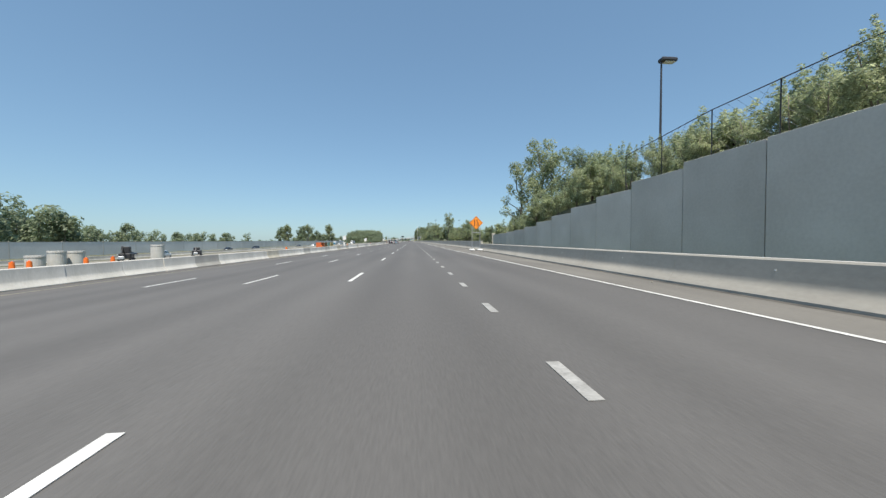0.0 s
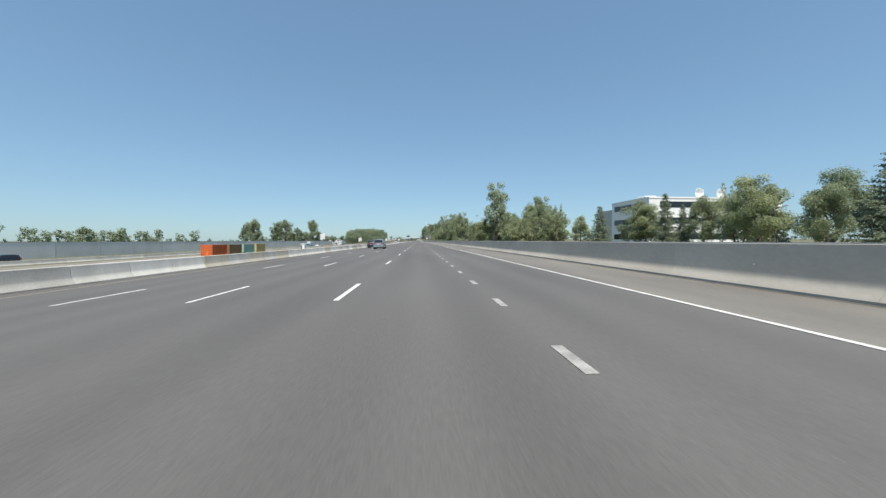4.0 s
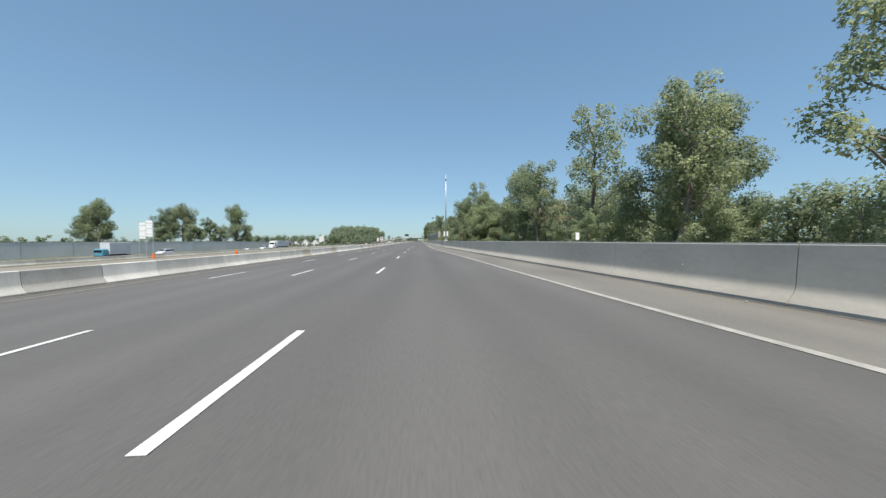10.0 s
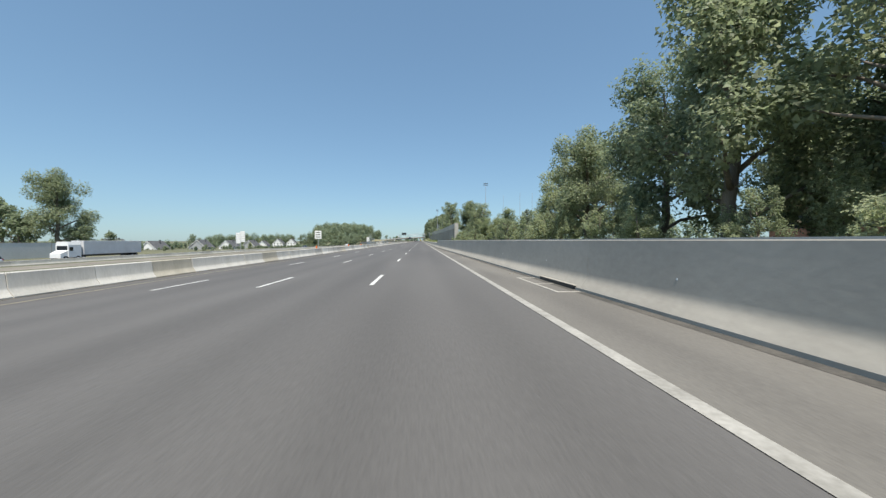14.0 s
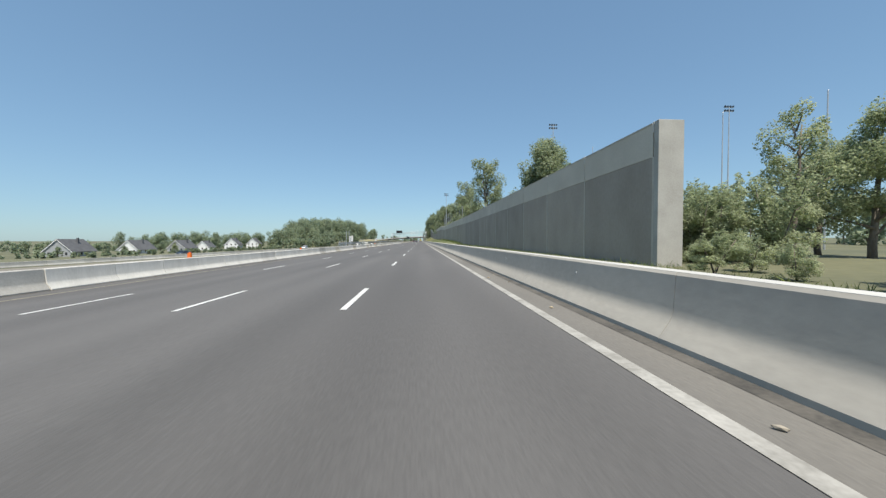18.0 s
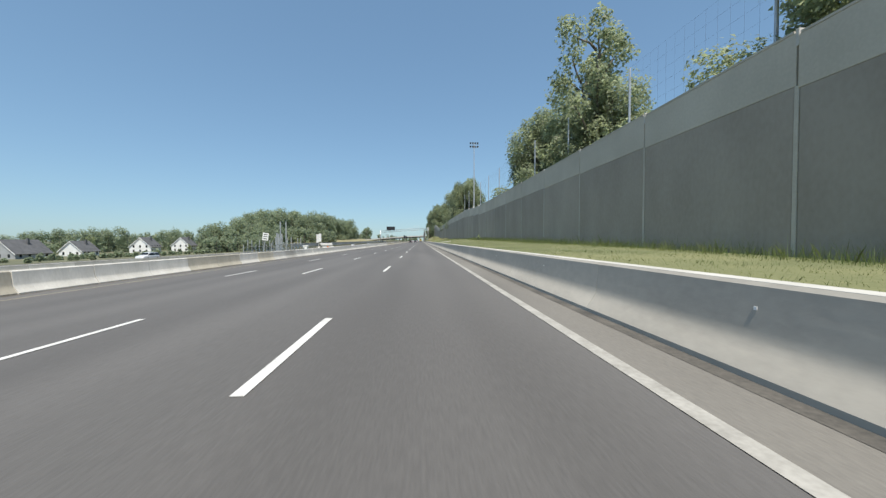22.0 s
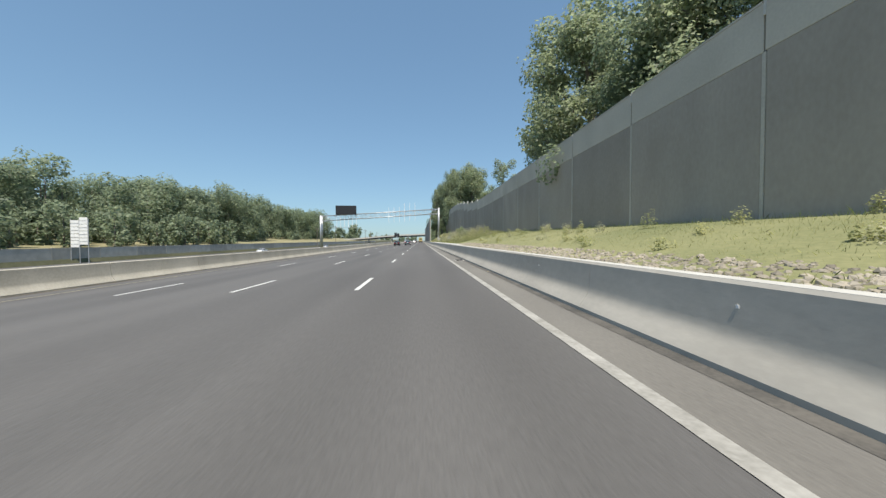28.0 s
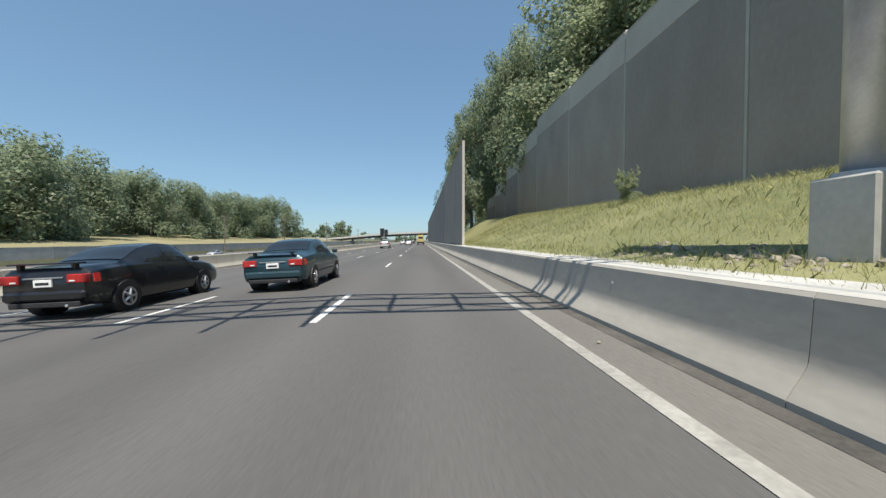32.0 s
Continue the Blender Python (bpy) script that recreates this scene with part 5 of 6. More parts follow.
def machine(x, y, label, pm, tall=2.2):
    s = thing("work_machine", label, "machine", pose(x, y, ground_z(x, y), 0, 0, 25))
    part("body", box(-.9, .9, -1.4, 1.4, .5, 1.5, .15), pm, s)
    part("cab", box(-.7, .5, -.3, 1.1, 1.5, tall + .5, .1), TRIM, s)
    part("boom", tube((0, -1.2, 1.3), (0, -2.6, tall + .6), .12, .10, 6), pm, s)
    part("dipper", tube((0, -2.6, tall + .6), (0, -3.4, 1.0), .10, .08, 6), pm, s)
    part("bucket", box(-.4, .4, -3.7, -3.2, .5, 1.05, .08), STEEL, s)
    for sx in (-.8, .8):
        part("track", box(sx - .25, sx + .25, -1.5, 1.5, 0, .6, .2), TYRE, s)


machine(-52, 70, "small dark excavator in the median work zone", TRIM)
machine(-50, 88, "small tracked machine parked in the median", DARKSTEEL, 1.6)
car("utility_van", "white site van parked in the median", VAN, CARWHITE, axles=(.95, 3.95)).matrix_basis = pose(-52, 78, ground_z(-52, 78), 0, 0, 15)
TRUCK = box_truck("work_truck", "white work truck parked in the median", WHITE, WHITE, 4.8, 3.4)
TRUCK.matrix_basis = pose(-56, 49.5, ground_z(-56, 49.5), 0, 0, 178)


def site_toilet(x, y):
    s = thing("site_toilet", "grey portable site toilet with a white roof", "portable toilet", pose(x, y, ground_z(x, y), 0, 0, 20), "portable toilets")
    part("cabin", box(-.95, .95, -.6, .6, .1, 2.05, .04), CLAD_DARK, s)
    part("roof", add_prism(bmesh.new(), [(-1.02, 2.05), (1.02, 2.05), (.8, 2.32), (-.8, 2.32)], -.66, .66), WHITE, s, "white domed roof")
    part("door", box(-.4, .4, -.625, -.6, .15, 1.95, .01), WHITE, s)
    part("vent_panel", box(-.85, -.5, -.615, -.6, 1.6, 1.9, .005), WHITE, s)
    part("skid", box(-1.0, 1.0, -.62, .62, 0, .1), TRIM, s)


CLAD_DARK = mat("grey_plastic_panel", (.16, .18, .19), (.22, .24, .25), scale=1.5, fine=12, rough=.6)
site_toilet(-46, 247), site_toilet(-40, 685)


def lying_pipe(x, y, z, r, long, turn):
    s = thing("long_pipe", "long pale concrete pipe lying on the median soil", "pipe", pose(x, y, ground_z(x, y) + z, 0, 0, turn), "stacked pipes")
    bm, n = bmesh.new(), 20
    rings = [[bm.verts.new((rr * math.cos(i * math.tau / n), yy, r + rr * math.sin(i * math.tau / n))) for i in range(n)] for rr, yy in ((r, 0), (r, long), (r * .84, long), (r * .84, 0))]
    for a, b in zip(rings, rings[1:] + rings[:1]):
        for i in range(n):
            j = (i + 1) % n
            bm.faces.new((a[i], a[j], b[j], b[i]))
    part("barrel", bm, CAP, s, smooth=False)
    part("socket", tube((0, long - .35, r), (0, long - .02, r), r * 1.08, r * 1.08, 20), CAP, s)


for x, y, z in ((-42, 706, 0), (-40.3, 706.4, 0), (-41.1, 706.2, 1.35)):
    lying_pipe(x, y, z, .8, 6.0, -35)


def steel_frame(x, y, n, high):
    s = thing("steel_frame", "galvanised sign frame lying in the median", "frame", pose(x, y, ground_z(x, y)))
    part("rail", box(-.06, .06, 0, n * 2.2, .9, 1.02), STEEL, s)
    part("rail", box(-.06, .06, 0, n * 2.2, high * .55, high * .55 + .12), STEEL, s)
    for i in range(n + 1):
        part("post", box(-.07, .07, i * 2.2 - .07, i * 2.2 + .07, -.2, high * (1 if i % 3 else .7)), STEEL, s)
    for i in range(n):
        part("brace", tube((0, i * 2.2, .95), (0, i * 2.2 + 2.2, high * .55), .04, .04, 5), STEEL, s)


steel_frame(-30, 632, 8, 3.6)
steel_frame(-44, 650, 9, 4.2)
for x, y, h in ((-45, 676, 10.2), (-43.6, 677, 10.2), (-40, 664, 5.8), (-40.6, 662, 6.0), (-39.4, 660, 5.6)):
    s = thing("steel_column", "upright galvanised steel column in the median", "column", pose(x, y, ground_z(x, y)), "steel columns")
    part("shaft", tube((0, 0, -.2), (0, 0, h), .19, .18, 12), STEEL, s)
    part("footing", box(-.6, .6, -.6, .6, -.2, .8, .04), CONCRETE, s)
    part("flange", tube((0, 0, .8), (0, 0, .86), .32, .32, 12), STEEL, s)

for x, y, a in ((-30, 690, 2.2), (-33, 722, 2.8)):
    s = part("soil_mound", blob(0, 0, .1, a, a * 1.4, a * .42, seed=a, sub=4), DIRT, None, smooth=True)
    tagged(s, "mound of bare brown soil in the median", "soil mound")
    s.matrix_basis = pose(x, y, ground_z(x, y))


# ---- houses ----
ROOF = mat("grey_shingle_roof", (.075, .077, .082), (.12, .122, .128), scale=.6, fine=8, rough=.9)
SIDING = [mat("white_siding", (.66, .66, .65), (.76, .76, .75), scale=.5, fine=6, rough=.7), mat("grey_siding", (.28, .29, .30), (.36, .37, .38), scale=.5, fine=6, rough=.7)]


def house(x, y, w, d, h, turn, siding, z, label):
    s = thing("house", label, "house", pose(x, y, z, 0, 0, turn))
    part("wall_block", box(-w / 2, w / 2, -d / 2, d / 2, -1, h), siding, s)
    rise = w * .48
    part("gable", add_prism(bmesh.new(), [(-w / 2, h), (w / 2, h), (0, h + rise)], -d / 2, d / 2), siding, s)
    for sx in (-1, 1):
        bm = bmesh.new()
        n = Vector((sx * rise, 0, w / 2)).normalized() * .18
        q = [Vector((sx * (w / 2 + .5), -d / 2 - .4, h - .36)), Vector((0, -d / 2 - .4, h + rise + .02)), Vector((0, d / 2 + .4, h + rise + .02)), Vector((sx * (w / 2 + .5), d / 2 + .4, h - .36))]
        vs = [bm.verts.new(v + n * .1) for v in q] + [bm.verts.new(v + n) for v in q]
        for f in ((0, 1, 2, 3), (7, 6, 5, 4), (0, 4, 5, 1), (1, 5, 6, 2), (2, 6, 7, 3), (3, 7, 4, 0)):
            bm.faces.new([vs[i] for i in f])
        part("roof_slope", bm, ROOF, s, "grey shingle roof slope")
        edge = [(sx * (w / 2 + .5), h - .36), (0, h + rise), (0, h + rise - .36), (sx * (w / 2 + .5), h - .72)]
        part("eaves_board", add_prism(bmesh.new(), edge, -d / 2 - .46, -d / 2 - .405), WHITE, s, "white eaves board")
    for zz in ((.7, 3.3) if h > 3.6 else (.7,)):
        for k in range(3):
            xx = -w * .3 + k * w * .3
            for yy in (-d / 2,):
                win = part("window", box(xx - .45, xx + .45, yy - .04, yy + .02, zz, zz + 1.4), GLASS, s)
                part("window_frame", box(xx - .52, xx + .52, yy - .06, yy - .03, zz - .08, zz), WHITE, win)
        for k in range(4):
            yy = -d * .36 + k * d * .24
            part("window", box(w / 2 - .02, w / 2 + .04, yy - .45, yy + .45, zz, zz + 1.4), GLASS, s)
    part("chimney", box(w * .15, w * .15 + .7, 1, 1.7, h + rise * .3, h + rise + .7), ROOF, s)


HZ = -6.2
for x, y, w, d, h, turn, k, label in ((-166, 785, 11.5, 9.5, 3.9, 4, 0, "white gabled two-storey house with a grey roof"), (-160, 811, 11, 9.5, 4.4, 6, 0, "white gabled house beside the woodland"), (-165, 742, 10, 9.5, 2.5, 2, 0, "white gabled house with a long grey shingle roof"),
                                      (-166, 717, 11.5, 14, 2.3, 0, 1, "grey gabled house with pale eaves boards"), (-166, 677, 11, 15, 2.4, 3, 0, "white gabled house with a broad dark roof"), (-166, 637, 11.5, 14, 2.6, 6, 1, "low grey house with a wide shingle roof"),
                                      (-172, 598, 10, 13, 2.4, 0, 0, "small white gabled house end"), (-172, 566, 12, 16, 2.6, 8, 1, "grey house with a wide grey roof")):
    house(x, y, w, d, h, turn, SIDING[k], HZ, label)
plant("l1", -150, 614, 5, z=HZ), plant("l3", -152, 650, 5, z=HZ), plant("b2", -158, 697, 6, z=HZ), plant("l1", -180, 732, 8, z=HZ), plant("b2", -150, 800, 5, z=HZ), plant("t2", -176, 760, 10, z=HZ)


# ---- buildings on the right ----
def slab_building(name, label, x0, x1, y0, y1, z1, wall_m, band_m, floors, bays):
    s = thing(name, label, "building")
    z0 = ground_z(x0, y0) - .5
    part("wall_block", box(x0, x1, y0, y1, z0, z1), wall_m, s)
    part("parapet", box(x0 - .15, x1 + .15, y0 - .15, y1 + .15, z1, z1 + .5), wall_m, s)
    fh = (z1 - z0) / floors
    for f in range(floors):
        za = z0 + f * fh + fh * .42
        n = bays
        for i in range(n):
            ya, yb = y0 + (y1 - y0) * (i + .08) / n, y0 + (y1 - y0) * (i + .92) / n
            part("window", box(x0 - .05, x0 + .05, ya, yb, za, za + fh * .38), band_m, s)
        m2 = max(1, bays // 2)
        for i in range(m2):
            xa, xb = x0 + (x1 - x0) * (i + .08) / m2, x0 + (x1 - x0) * (i + .92) / m2
            part("window", box(xa, xb, y0 - .05, y0 + .05, za, za + fh * .38), band_m, s)
    part("roof_unit", box(x0 + 6, x0 + 10, (y0 + y1) / 2, (y0 + y1) / 2 + 5, z1 + .5, z1 + 2.2), wall_m, s)


BRICKRED = mat("red_brick", (.26, .13, .09), (.36, .19, .13), scale=.8, fine=12, rough=.9)
slab_building("office_building", "white office building with dark ribbon windows behind trees", 74, 120, 212, 234, 15.0, WHITE, GLASS, 3, 1)
CLAD = mat("grey_cladding", (.42, .42, .41), (.50, .50, .485), scale=.3, fine=6, rough=.6)
slab_building("warehouse", "plain grey metal-clad warehouse beyond the trees", 96, 130, 246, 285, 16.0, CLAD, CLAD, 1, 1)


def banded_building(name, label, x0, x1, y0, y1, z1, wall_m, floors):
    """Brick spandrels with set-back ribbon windows between them, and a grey plant storey."""
    s = thing(name, label, "building")
    z0 = ground_z(x0, y0) - .5
    fh = (z1 - z0) / floors
    part("core", box(x0 + .35, x1 - .35, y0 + .35, y1 - .35, z0, z1 - .3), GLASS, s, "dark ribbon glazing")
    for f in range(floors):
        part("spandrel", box(x0, x1, y0, y1, z0 + f * fh + fh * .48, z0 + (f + 1) * fh, .05), wall_m, s, "red-brick band")
        n = 14
        for i in range(1, n):
            x = x0 + (x1 - x0) * i / n
            part("mullion", box(x - .06, x + .06, y0 + .25, y0 + .36, z0 + f * fh, z0 + f * fh + fh * .48), DARKSTEEL, s)
    part("base", box(x0 + .1, x1 - .1, y0 + .1, y1 - .1, z0, z0 + .7), wall_m, s)
    part("plant_storey", box(x0 + 4.5, x1 - 5, y0 + 3, y1 - 6, z1, z1 + 2.1, .05), CLAD_DARK, s, "grey set-back plant storey")


banded_building("brick_building", "red-brick building with dark ribbon windows behind trees", 40.5, 69, 365, 395, 12.6, BRICKRED, 4)


def dish(x, y, z):
    s = thing("satellite_dish", "white satellite dish on the office roof", "satellite dish", pose(x, y, z))
    bm = bmesh.new()
    bmesh.ops.create_uvsphere(bm, u_segments=20, v_segments=10, radius=1.9)
    bmesh.ops.delete(bm, geom=[v for v in bm.verts if v.co.y < .7], context="VERTS")
    bmesh.ops.translate(bm, verts=bm.verts, vec=(0, -1.2, 1.7))
    bmesh.ops.solidify(bm, geom=bm.faces[:], thickness=.06)
    part("reflector", bm, WHITE, s, smooth=True)
    part("stand", tube((0, .5, 0), (0, .5, 1.4), .14, .12, 10), STEEL, s)
    part("feed_arm", tube((0, .4, .5), (0, -.9, 1.7), .04, .03, 6), STEEL, s)


dish(93, 214.5, 15.5), dish(101, 215, 15.5)


def parked_car(x, y, turn):
    ob = car("parked_car", "white car in the car park below the trees", SUV, CARWHITE)
    ob.matrix_basis = pose(x, y, ground_z(x, y), 0, 0, turn)


for x, y, turn in ((60, 138, 80), (63.5, 137, 100), (69, 136.5, 90)):
    parked_car(x, y, turn)


# ---- playing field behind the noise wall ----
def net_posts():
    ys = [552 + 10.5 * i for i in range(13)]
    f = thing("ball_net", "tall ball-stop net on thin steel posts", "net")
    tops = [12.5 + (y - 552) / 130 * 4.5 for y in ys]
    for y, t in zip(ys, tops):
        part("post", tube((14.6, y, .5), (14.6, y, t), .10, .07, 8), STEEL, f)
    bm = bmesh.new()
    for (ya, ta), (yb, tb) in zip(zip(ys, tops), list(zip(ys, tops))[1:]):
        for k in range(12):
            q = .35 + .65 * k / 11
            add_tube(bm, (14.6, ya, ta * q), (14.6, yb, tb * q), .003, .003, 3)
        for k in range(14):
            y = ya + (yb - ya) * k / 14
            add_tube(bm, (14.6, y, 4), (14.6, y, ta + (tb - ta) * k / 14), .003, .003, 3)
    part("netting", bm, DARKSTEEL, f, "fine dark netting")


net_posts()


def flood_light(x, y, h):
    s = thing("floodlight_mast", "tall thin mast with a cluster of floodlights", "lamp", pose(x, y, ground_z(x, y)), "floodlight masts")
    part("mast", tube((0, 0, -.3), (0, 0, h), .20, .09, 10), STEEL, s)
    for zz in (-.2, -1.1):
        part("crossarm", box(-1.1, 1.1, -.05, .05, h + zz, h + zz + .09), STEEL, s)
        for i in range(4):
            px = -.95 + i * .63
            lamp = part("floodlight", tube((px, -.08, h + zz + .30), (px, .34, h + zz + .18), .25, .12, 12), DARKSTEEL, s)
            part("lens", tube((px, -.095, h + zz + .305), (px, -.08, h + zz + .30), .22, .22, 12), GLASS, lamp)
    return s


for x, y, h in ((13.8, 652, 25), (34, 660, 22), (36.2, 554, 32.5), (71, 536, 32), (80, 500, 24), (36, 730, 20)):
    flood_light(x, y, h)
for x, y, h in ((45, 549, 25.4), (51.6, 539.5, 25.9), (50, 514, 22.2), (50, 498.6, 19.6), (50, 487, 17.8), (50, 474, 13.7), (39, 245, 9.8), (40.6, 247, 7.6)):
    s = thing("field_pole", "thin steel pole beyond the thicket", "pole", pose(x, y, ground_z(x, y)), "field poles")
    part("shaft", tube((0, 0, -.3), (0, 0, h), .11, .07, 8), STEEL, s)
    part("cap", tube((0, 0, h), (0, 0, h + .1), .09, .04, 8), STEEL, s)
for x, y, h in ((-38, 960, 11), (-40, 1000, 11), (-41, 1050, 11), (-62, 930, 12), (-64, 985, 12)):
    s = thing("utility_pole", "wooden utility pole with a crossarm", "pole", pose(x, y, ground_z(x, y)), "utility poles")
    part("shaft", tube((0, 0, -.3), (0, 0, h), .16, .11, 8), BARK, s)
    part("crossarm", box(-1.2, 1.2, -.06, .06, h - .8, h - .66), BARK, s)
    part("crossarm", box(-1.0, 1.0, -.06, .06, h - 1.6, h - 1.46), BARK, s)
    for i in (-1, -.5, .5, 1):
        part("insulator", tube((i, 0, h - .66), (i, 0, h - .5), .05, .04, 6), STEEL, s)

s = thing("parapet_marker", "small white marker plate on the parapet top", "marker", pose(foot_r(270) + .38, 270, 1.31))
part("plate", box(-.09, .09, -.01, .01, .05, .38, .01), WHITE, s)
part("stem", box(-.02, .02, .01, .03, 0, .3), STEEL, s)


# ---- verge details ----
def blades(name, label, n, xfun, y0, y1, h0, h1, material, seed, width=.012, lean=.45):
    """Single grass blades, each a bent tapering sliver."""
    rng = np.random.default_rng(seed)
    y = rng.uniform(y0, y1, n)
    x = np.array([rng.uniform(*xfun(v)) for v in y])
    z = np.array([ground_z(a, b) for a, b in zip(x, y)]) - .02
    h = rng.uniform(h0, h1, n) * (.6 + .8 * np.abs(np.sin(y * .7 + x)) * rng.random(n))
    a = rng.random(n) * math.tau
    w = width * (.7 + .8 * rng.random(n))
    lx, ly = rng.normal(size=n) * lean * h, rng.normal(size=n) * lean * h
    v = np.empty((n, 5, 3), np.float32)
    cx, sx = np.cos(a) * w, np.sin(a) * w
    for k, (s, t, q) in enumerate(((-1, 0, 0), (1, 0, 0), (.8, .55, .35), (0, 1, 1), (-.8, .55, .35))):
        v[:, k, 0] = x + cx * s + lx * q
        v[:, k, 1] = y + sx * s + ly * q
        v[:, k, 2] = z + h * t
    me = bpy.data.meshes.new(name)
    me.vertices.add(n * 5)
    me.vertices.foreach_set("co", v.reshape(-1))
    me.loops.add(n * 5)
    me.loops.foreach_set("vertex_index", np.arange(n * 5, dtype=np.int32))
    me.polygons.add(n)
    me.polygons.foreach_set("loop_start", np.arange(0, n * 5, 5, dtype=np.int32))
    me.polygons.foreach_set("loop_total", np.full(n, 5, dtype=np.int32))
    me.update(calc_edges=True)
    me.materials.append(material)
    return tagged(new(name, me), label, "grass", kind="stuff")


def verge(y):
    return foot_r(y) + .62, 10.9


blades("verge_grass", "uncut pale green and straw grass on the bank", 110000, verge, 562, 700, .03, .12, GRASS_G, 21, .004)
blades("verge_grass", "uncut yellowing grass on the bank below the wall", 110000, verge, 690, 850, .03, .13, GRASS, 22, .0045)
blades("verge_grass", "soft green uncut grass on the bank beside the gantry", 60000, verge, 808, 852, .08, .30, GRASS, 28, .004)
blades("tall_weeds", "tall thin dry weed stalks on the bank", 5000, lambda y: (foot_r(y) + 1.6, 10.8), 764, 812, .4, 1.1, SEED, 23, .003, .2)
blades("tall_weeds", "tall green weeds at the wall foot", 16000, lambda y: (9.3, 10.9), 550, 630, .18, .62, GRASS_G, 24, .0035, .25)
blades("tall_weeds", "short green weeds at the wall foot", 9000, lambda y: (9.9, 10.9), 630, 760, .08, .32, GRASS_G, 27, .0035, .25)
blades("tall_weeds", "tall pale green grass on the bank", 76000, lambda y: (foot_r(y) + 1.3, 10.8), 756, 814, .12, .46, GRASS, 25, .0042, .28)


def seed_heads():
    rng = np.random.default_rng(41)
    s = thing("seed_heads", "feathery pale seed heads of tall weeds", "weeds", kind="stuff")
    cents, rads = [], []
    for i in range(420):
        y = rng.uniform(766, 812)
        x = rng.uniform(foot_r(y) + 2.2, 10.6)
        z = ground_z(x, y) + rng.uniform(.7, 1.35)
        for k in range(4):
            cents.append((x + rng.normal() * .07, y + rng.normal() * .07, z + k * .06)), rads.append(.07)
    fill_leaves("heads", cents, rads, [12] * len(cents), .022, SEED, s, rng, 1.4)


seed_heads()


def weed_clumps():
    rng = np.random.default_rng(43)
    for mm, n, nm in ((GRASS, 300, "pale green leafy weeds on the bank"), (SEED, 130, "dry straw-coloured weeds on the bank")):
        s = thing("weed_clumps", nm, "weeds", kind="stuff")
        cents, rads = [], []
        for i in range(n):
            y = rng.uniform(763, 814) if i % 5 else rng.uniform(690, 763)
            x = rng.uniform(foot_r(y) + 2.6, 10.6)
            h = .75 * rng.uniform(.3, .9) * (1 + .9 * smooth((x - 6.6) / 2)) * (1 if y > 763 else .45)
            for k in range(4):
                cents.append((x + rng.normal() * .12, y + rng.normal() * .12, ground_z(x, y) + h * (k + .6) / 4.5)), rads.append(.10 + .10 * rng.random())
        fill_leaves("weeds", cents, rads, [60] * len(cents), .034, mm, s, rng, 1.5, 1.0, True)


weed_clumps()
blades("verge_grass", "low grass behind the parapet", 20000, lambda y: (foot_r(y) + .7, foot_r(y) + 9), 400, 545, .10, .34, GRASS_G, 26, .010)
for x, y, h in ((9.3, 617.2, 1.1), (8.6, 786, 2.2), (9.2, 792, 2.4), (7.6, 803, 1.6), (9.8, 806, 2.2), (9.6, 829, 1.8), (8.2, 778, 1.6)):
    plant("s1", x, y, h, 1.1)


def rubble(name, label, n, x0, x1, y0, y1, size, seed):
    rr = random.Random(seed)
    bm = bmesh.new()
    bmesh.ops.create_icosphere(bm, subdivisions=1, radius=1)
    ball = [v.co.copy() for v in bm.verts]
    tris = [[v.index for v in f.verts] for f in bm.faces]
    bm.free()
    verts, faces = [], []
    for i in range(n):
        x, y = rr.uniform(x0, x1), rr.uniform(y0, y1)
        s = size * rr.uniform(.5, 1.4)
        q = Euler((rr.random() * 6, rr.random() * 6, rr.random() * 6)).to_matrix()
        k = len(verts)
        for c in ball:
            v = q @ (c * rr.uniform(.7, 1.2)) * s
            verts.append((v.x + x, v.y + y, v.z * .75 + ground_z(x, y) + s * .4))
        faces += [[j + k for j in f] for f in tris]
    tagged(mesh_ob(name, verts, faces, GRAVEL), label, "rocks", kind="stuff")


rubble("rock_strip", "strip of broken pale rock on the bank", 4200, 3.55, 5.3, 711, 752, .055, 31)
rubble("rock_strip", "broken pale rock beside the gantry pedestal", 160, 4.3, 5.4, 815.2, 821, .075, 32)

# pale concrete ledge behind the parapet
bm = bmesh.new()
y = 746.0
while y < 842:
    add_box(bm, foot_r(y) + .528, foot_r(y) + 1.25 + .15 * math.sin(y * .9), y, y + 3.02, .70, .95 + .010 * math.sin(y * 2.1), .02)
    y += 3.05
ledge = part("concrete_ledge", bm, CAP)
tagged(ledge, "pale broken concrete ledge along the top of the parapet", "ledge", kind="structure")


def headwall(x, y):
    s = thing("drain_headwall", "weathered concrete drain headwall with slanted wings", "headwall", pose(x, y, ground_z(x, y) - .5, 0, 0, 0))
    part("back_wall", box(-.12, .12, 0, 2.6, 0, 1.10, .02), WALL_TOP, s, "stained grey back wall")
    part("coping", box(-.16, .14, -.1, 2.7, 1.10, 1.16, .015), CAP, s, "pale worn top edge")
    for yy, sgn in ((0, -1), (2.6, 1)):
        bm = add_prism(bmesh.new(), [(-.72, 0), (0, 0), (0, 1.13), (-.22, 1.13), (-.72, .36)], yy - .14, yy + .14)
        part("wing_wall", bm, CAP, s)
    part("pipe", tube((-.16, 1.3, .5), (.2, 1.3, .5), .24, .24, 16), TRIM, s, "dark pipe mouth")


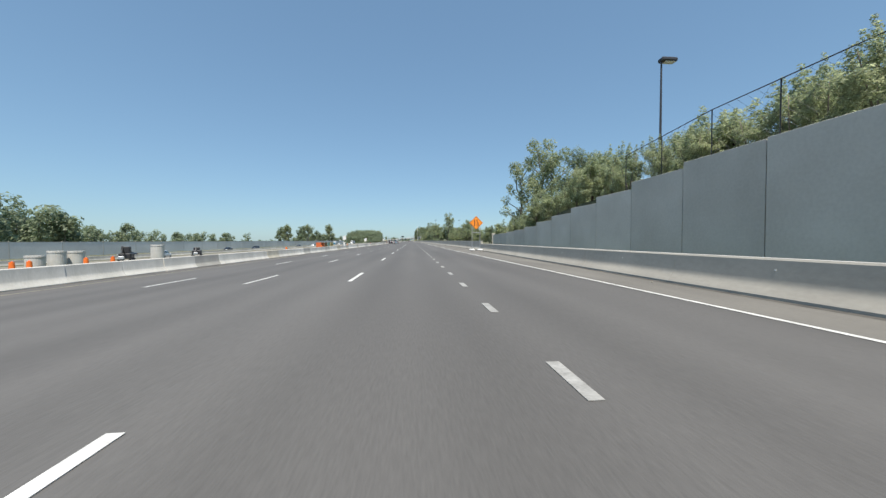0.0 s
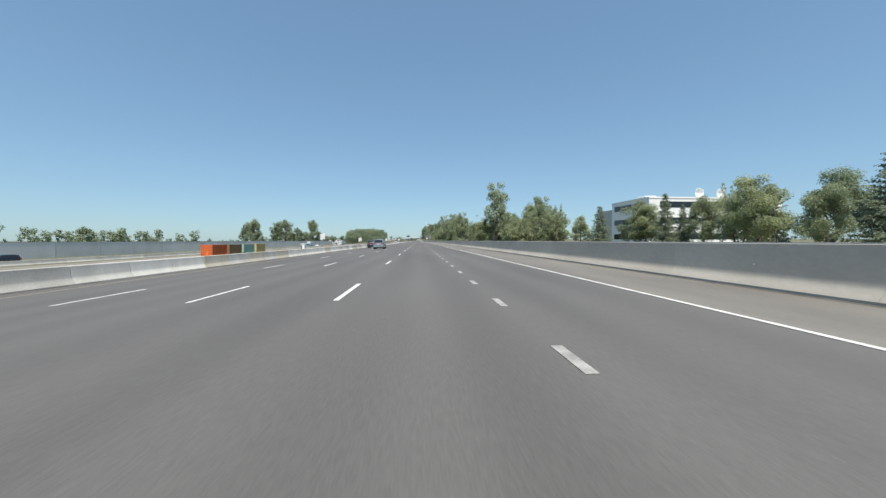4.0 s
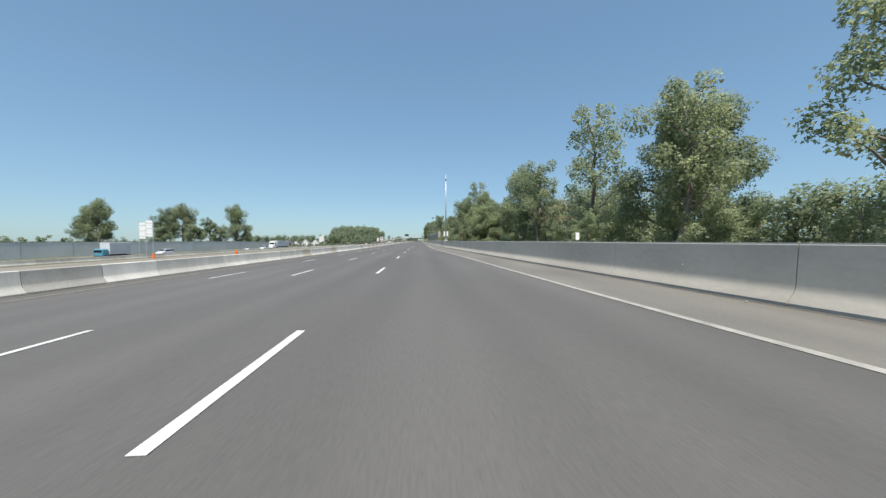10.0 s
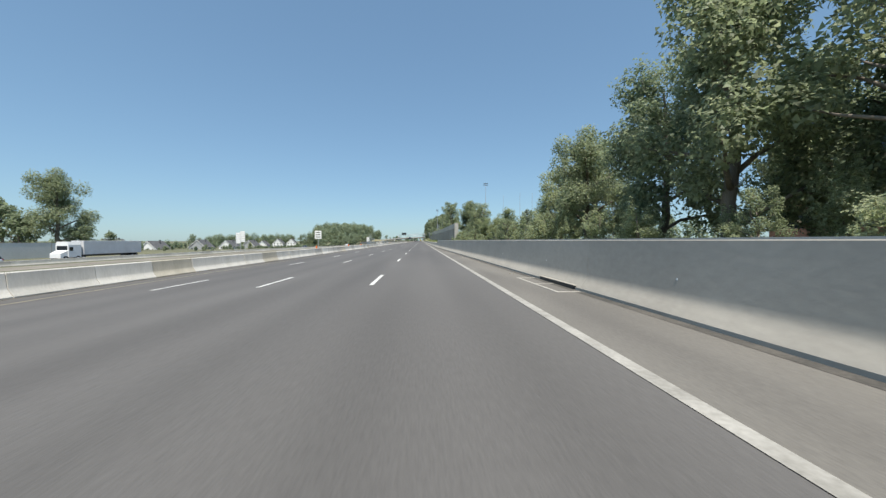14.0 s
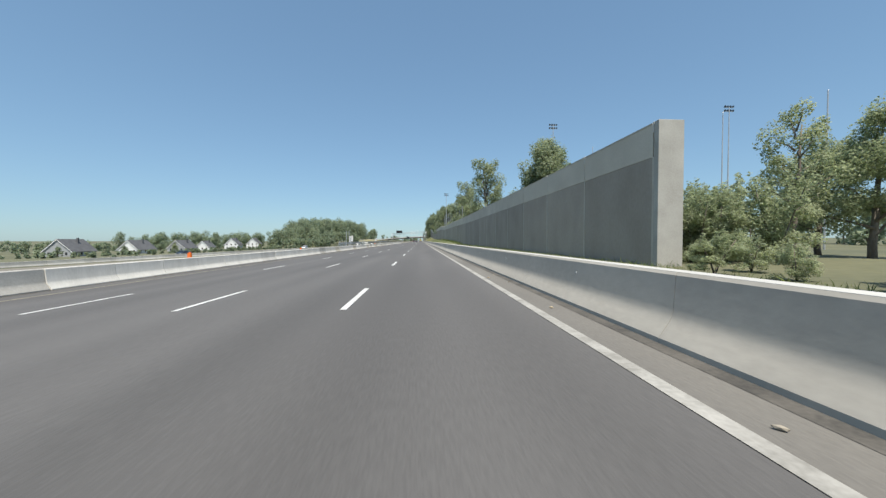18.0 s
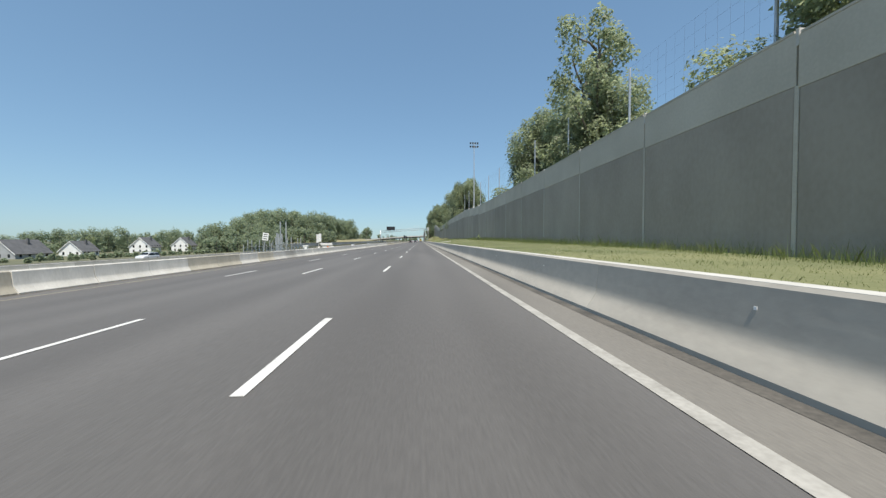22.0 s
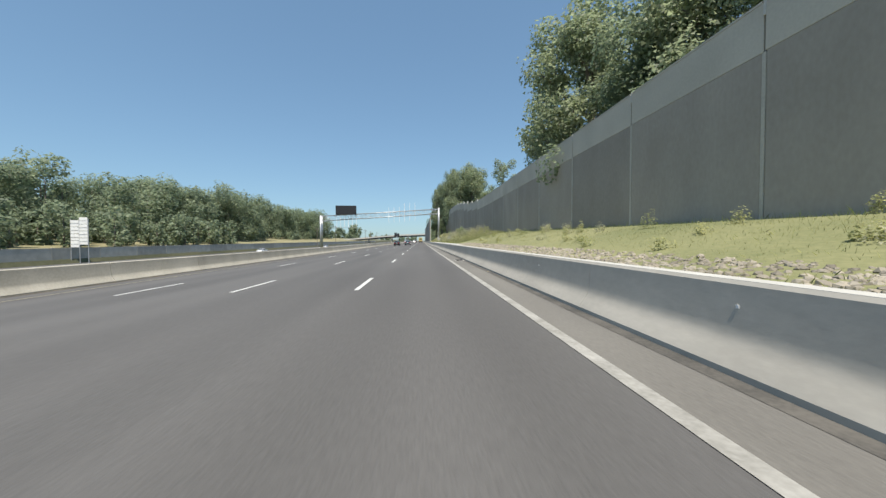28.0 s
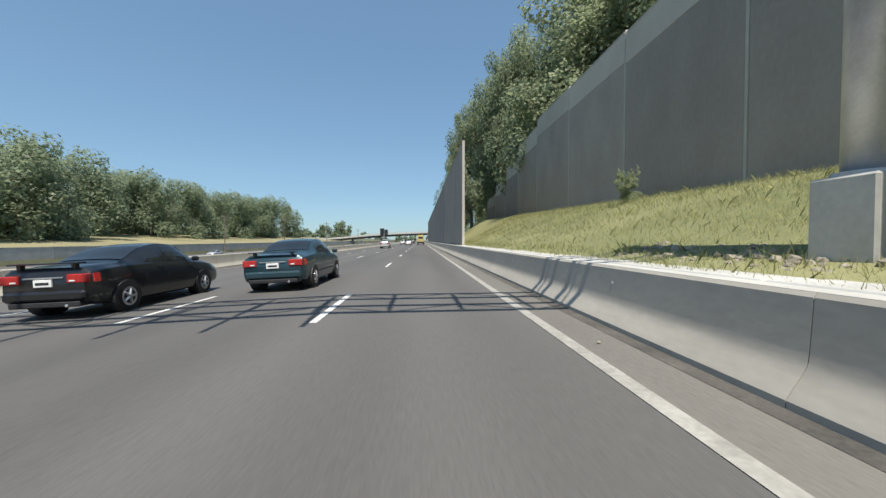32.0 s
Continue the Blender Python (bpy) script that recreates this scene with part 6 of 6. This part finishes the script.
headwall(6.65, 792.3)
fall = math.degrees(math.atan((ground_z(7.0, 639.6) - ground_z(4.0, 639.6)) / 3.0))
slab = part("drain_slab", box(-1.5, 1.5, -.55, .55, -.2, .06, .03), CAP)
tagged(slab, "pale flat concrete drain apron set in the grass", "slab")
slab.matrix_basis = pose(5.3, 639.5, ground_z(5.3, 639.5) + .04, 0, -fall, 5)
slab2 = part("drain_slab", box(-.55, .55, -.4, .4, -.12, .06, .02), CONCRETE)
tagged(slab2, "small pale concrete slab in the grass", "slab")
slab2.matrix_basis = pose(6.4, 640.7, ground_z(6.4, 640.7) + .02, 0, -fall, -12)


# ---- shoulder details ----
def drain(y):
    s = thing("gully_grate", "rusty gully grate with a pale concrete surround in the shoulder", "drain", pose((edge_r(y) + foot_r(y)) / 2 + .12, y, .004), "gully grates")
    part("surround", box(-.30, .30, -.62, .62, .0, .012), mat("stained_concrete", (.28, .265, .235), (.40, .38, .34), scale=2, fine=20, rough=.9) if not bpy.data.materials.get("stained_concrete") else bpy.data.materials["stained_concrete"], s)
    part("pan", box(-.22, .22, -.5, .5, .010, .016), TRIM, s)
    for i in range(11):
        part("bar", box(-.22, .22, -.48 + i * .09, -.435 + i * .09, .014, .028), DARKSTEEL, s)
    return s


for y in (255, 533, 735):
    drain(y)

def curb_inlet(y, long):
    """A drain mouth at the parapet foot with a pale patched apron."""
    xa, xb = foot_r(y), foot_r(y + long)
    s = thing("kerb_inlet", "dark drain mouth at the parapet foot with a pale patched edge", "drain", pose(xa, y, 0, 0, 0, -math.degrees(math.atan2(xb - xa, long))), "kerb inlets")
    part("mouth", box(-.03, .04, 0, long, .004, .105), BLACK, s)
    part("lintel", box(-.04, .06, -.05, long + .05, .105, .125, .006), CONCRETE_B, s, "pale steel-edged lintel")
    pm = bpy.data.materials.get("stained_concrete")
    w = .62
    for x0, x1, y0, y1 in ((-w - .1, -w, -.5, long + .5), (-w, -.06, -.5, -.38), (-w, -.06, long + .38, long + .5), (-w, -.06, long * .5, long * .5 + .07)):
        part("patch_edge", box(x0, x1, y0, y1, .0, .012), pm, s, "pale sealed patch edge")


for y, long in ((96, 2.4), (186, 3.2), (365, 2.6), (437.5, 2.4), (616.5, 2.4), (706, 2.4), (796, 2.2)):
    curb_inlet(y, long)
rp = random.Random(14)
for i in range(90):
    y = rp.uniform(2, 840)
    x = foot_r(y) - rp.uniform(.15, .7)
    s = part("road_debris", blob(0, 0, .02, rp.uniform(.015, .04), rp.uniform(.02, .06), .02, seed=i, sub=1), (GRAVEL, DIRT, GRAVEL)[i % 3])
    tagged(s, "small piece of debris against the parapet foot", "debris", "roadside debris")
    s.matrix_basis = pose(x, y, .004, 0, 0, rp.uniform(0, 360))
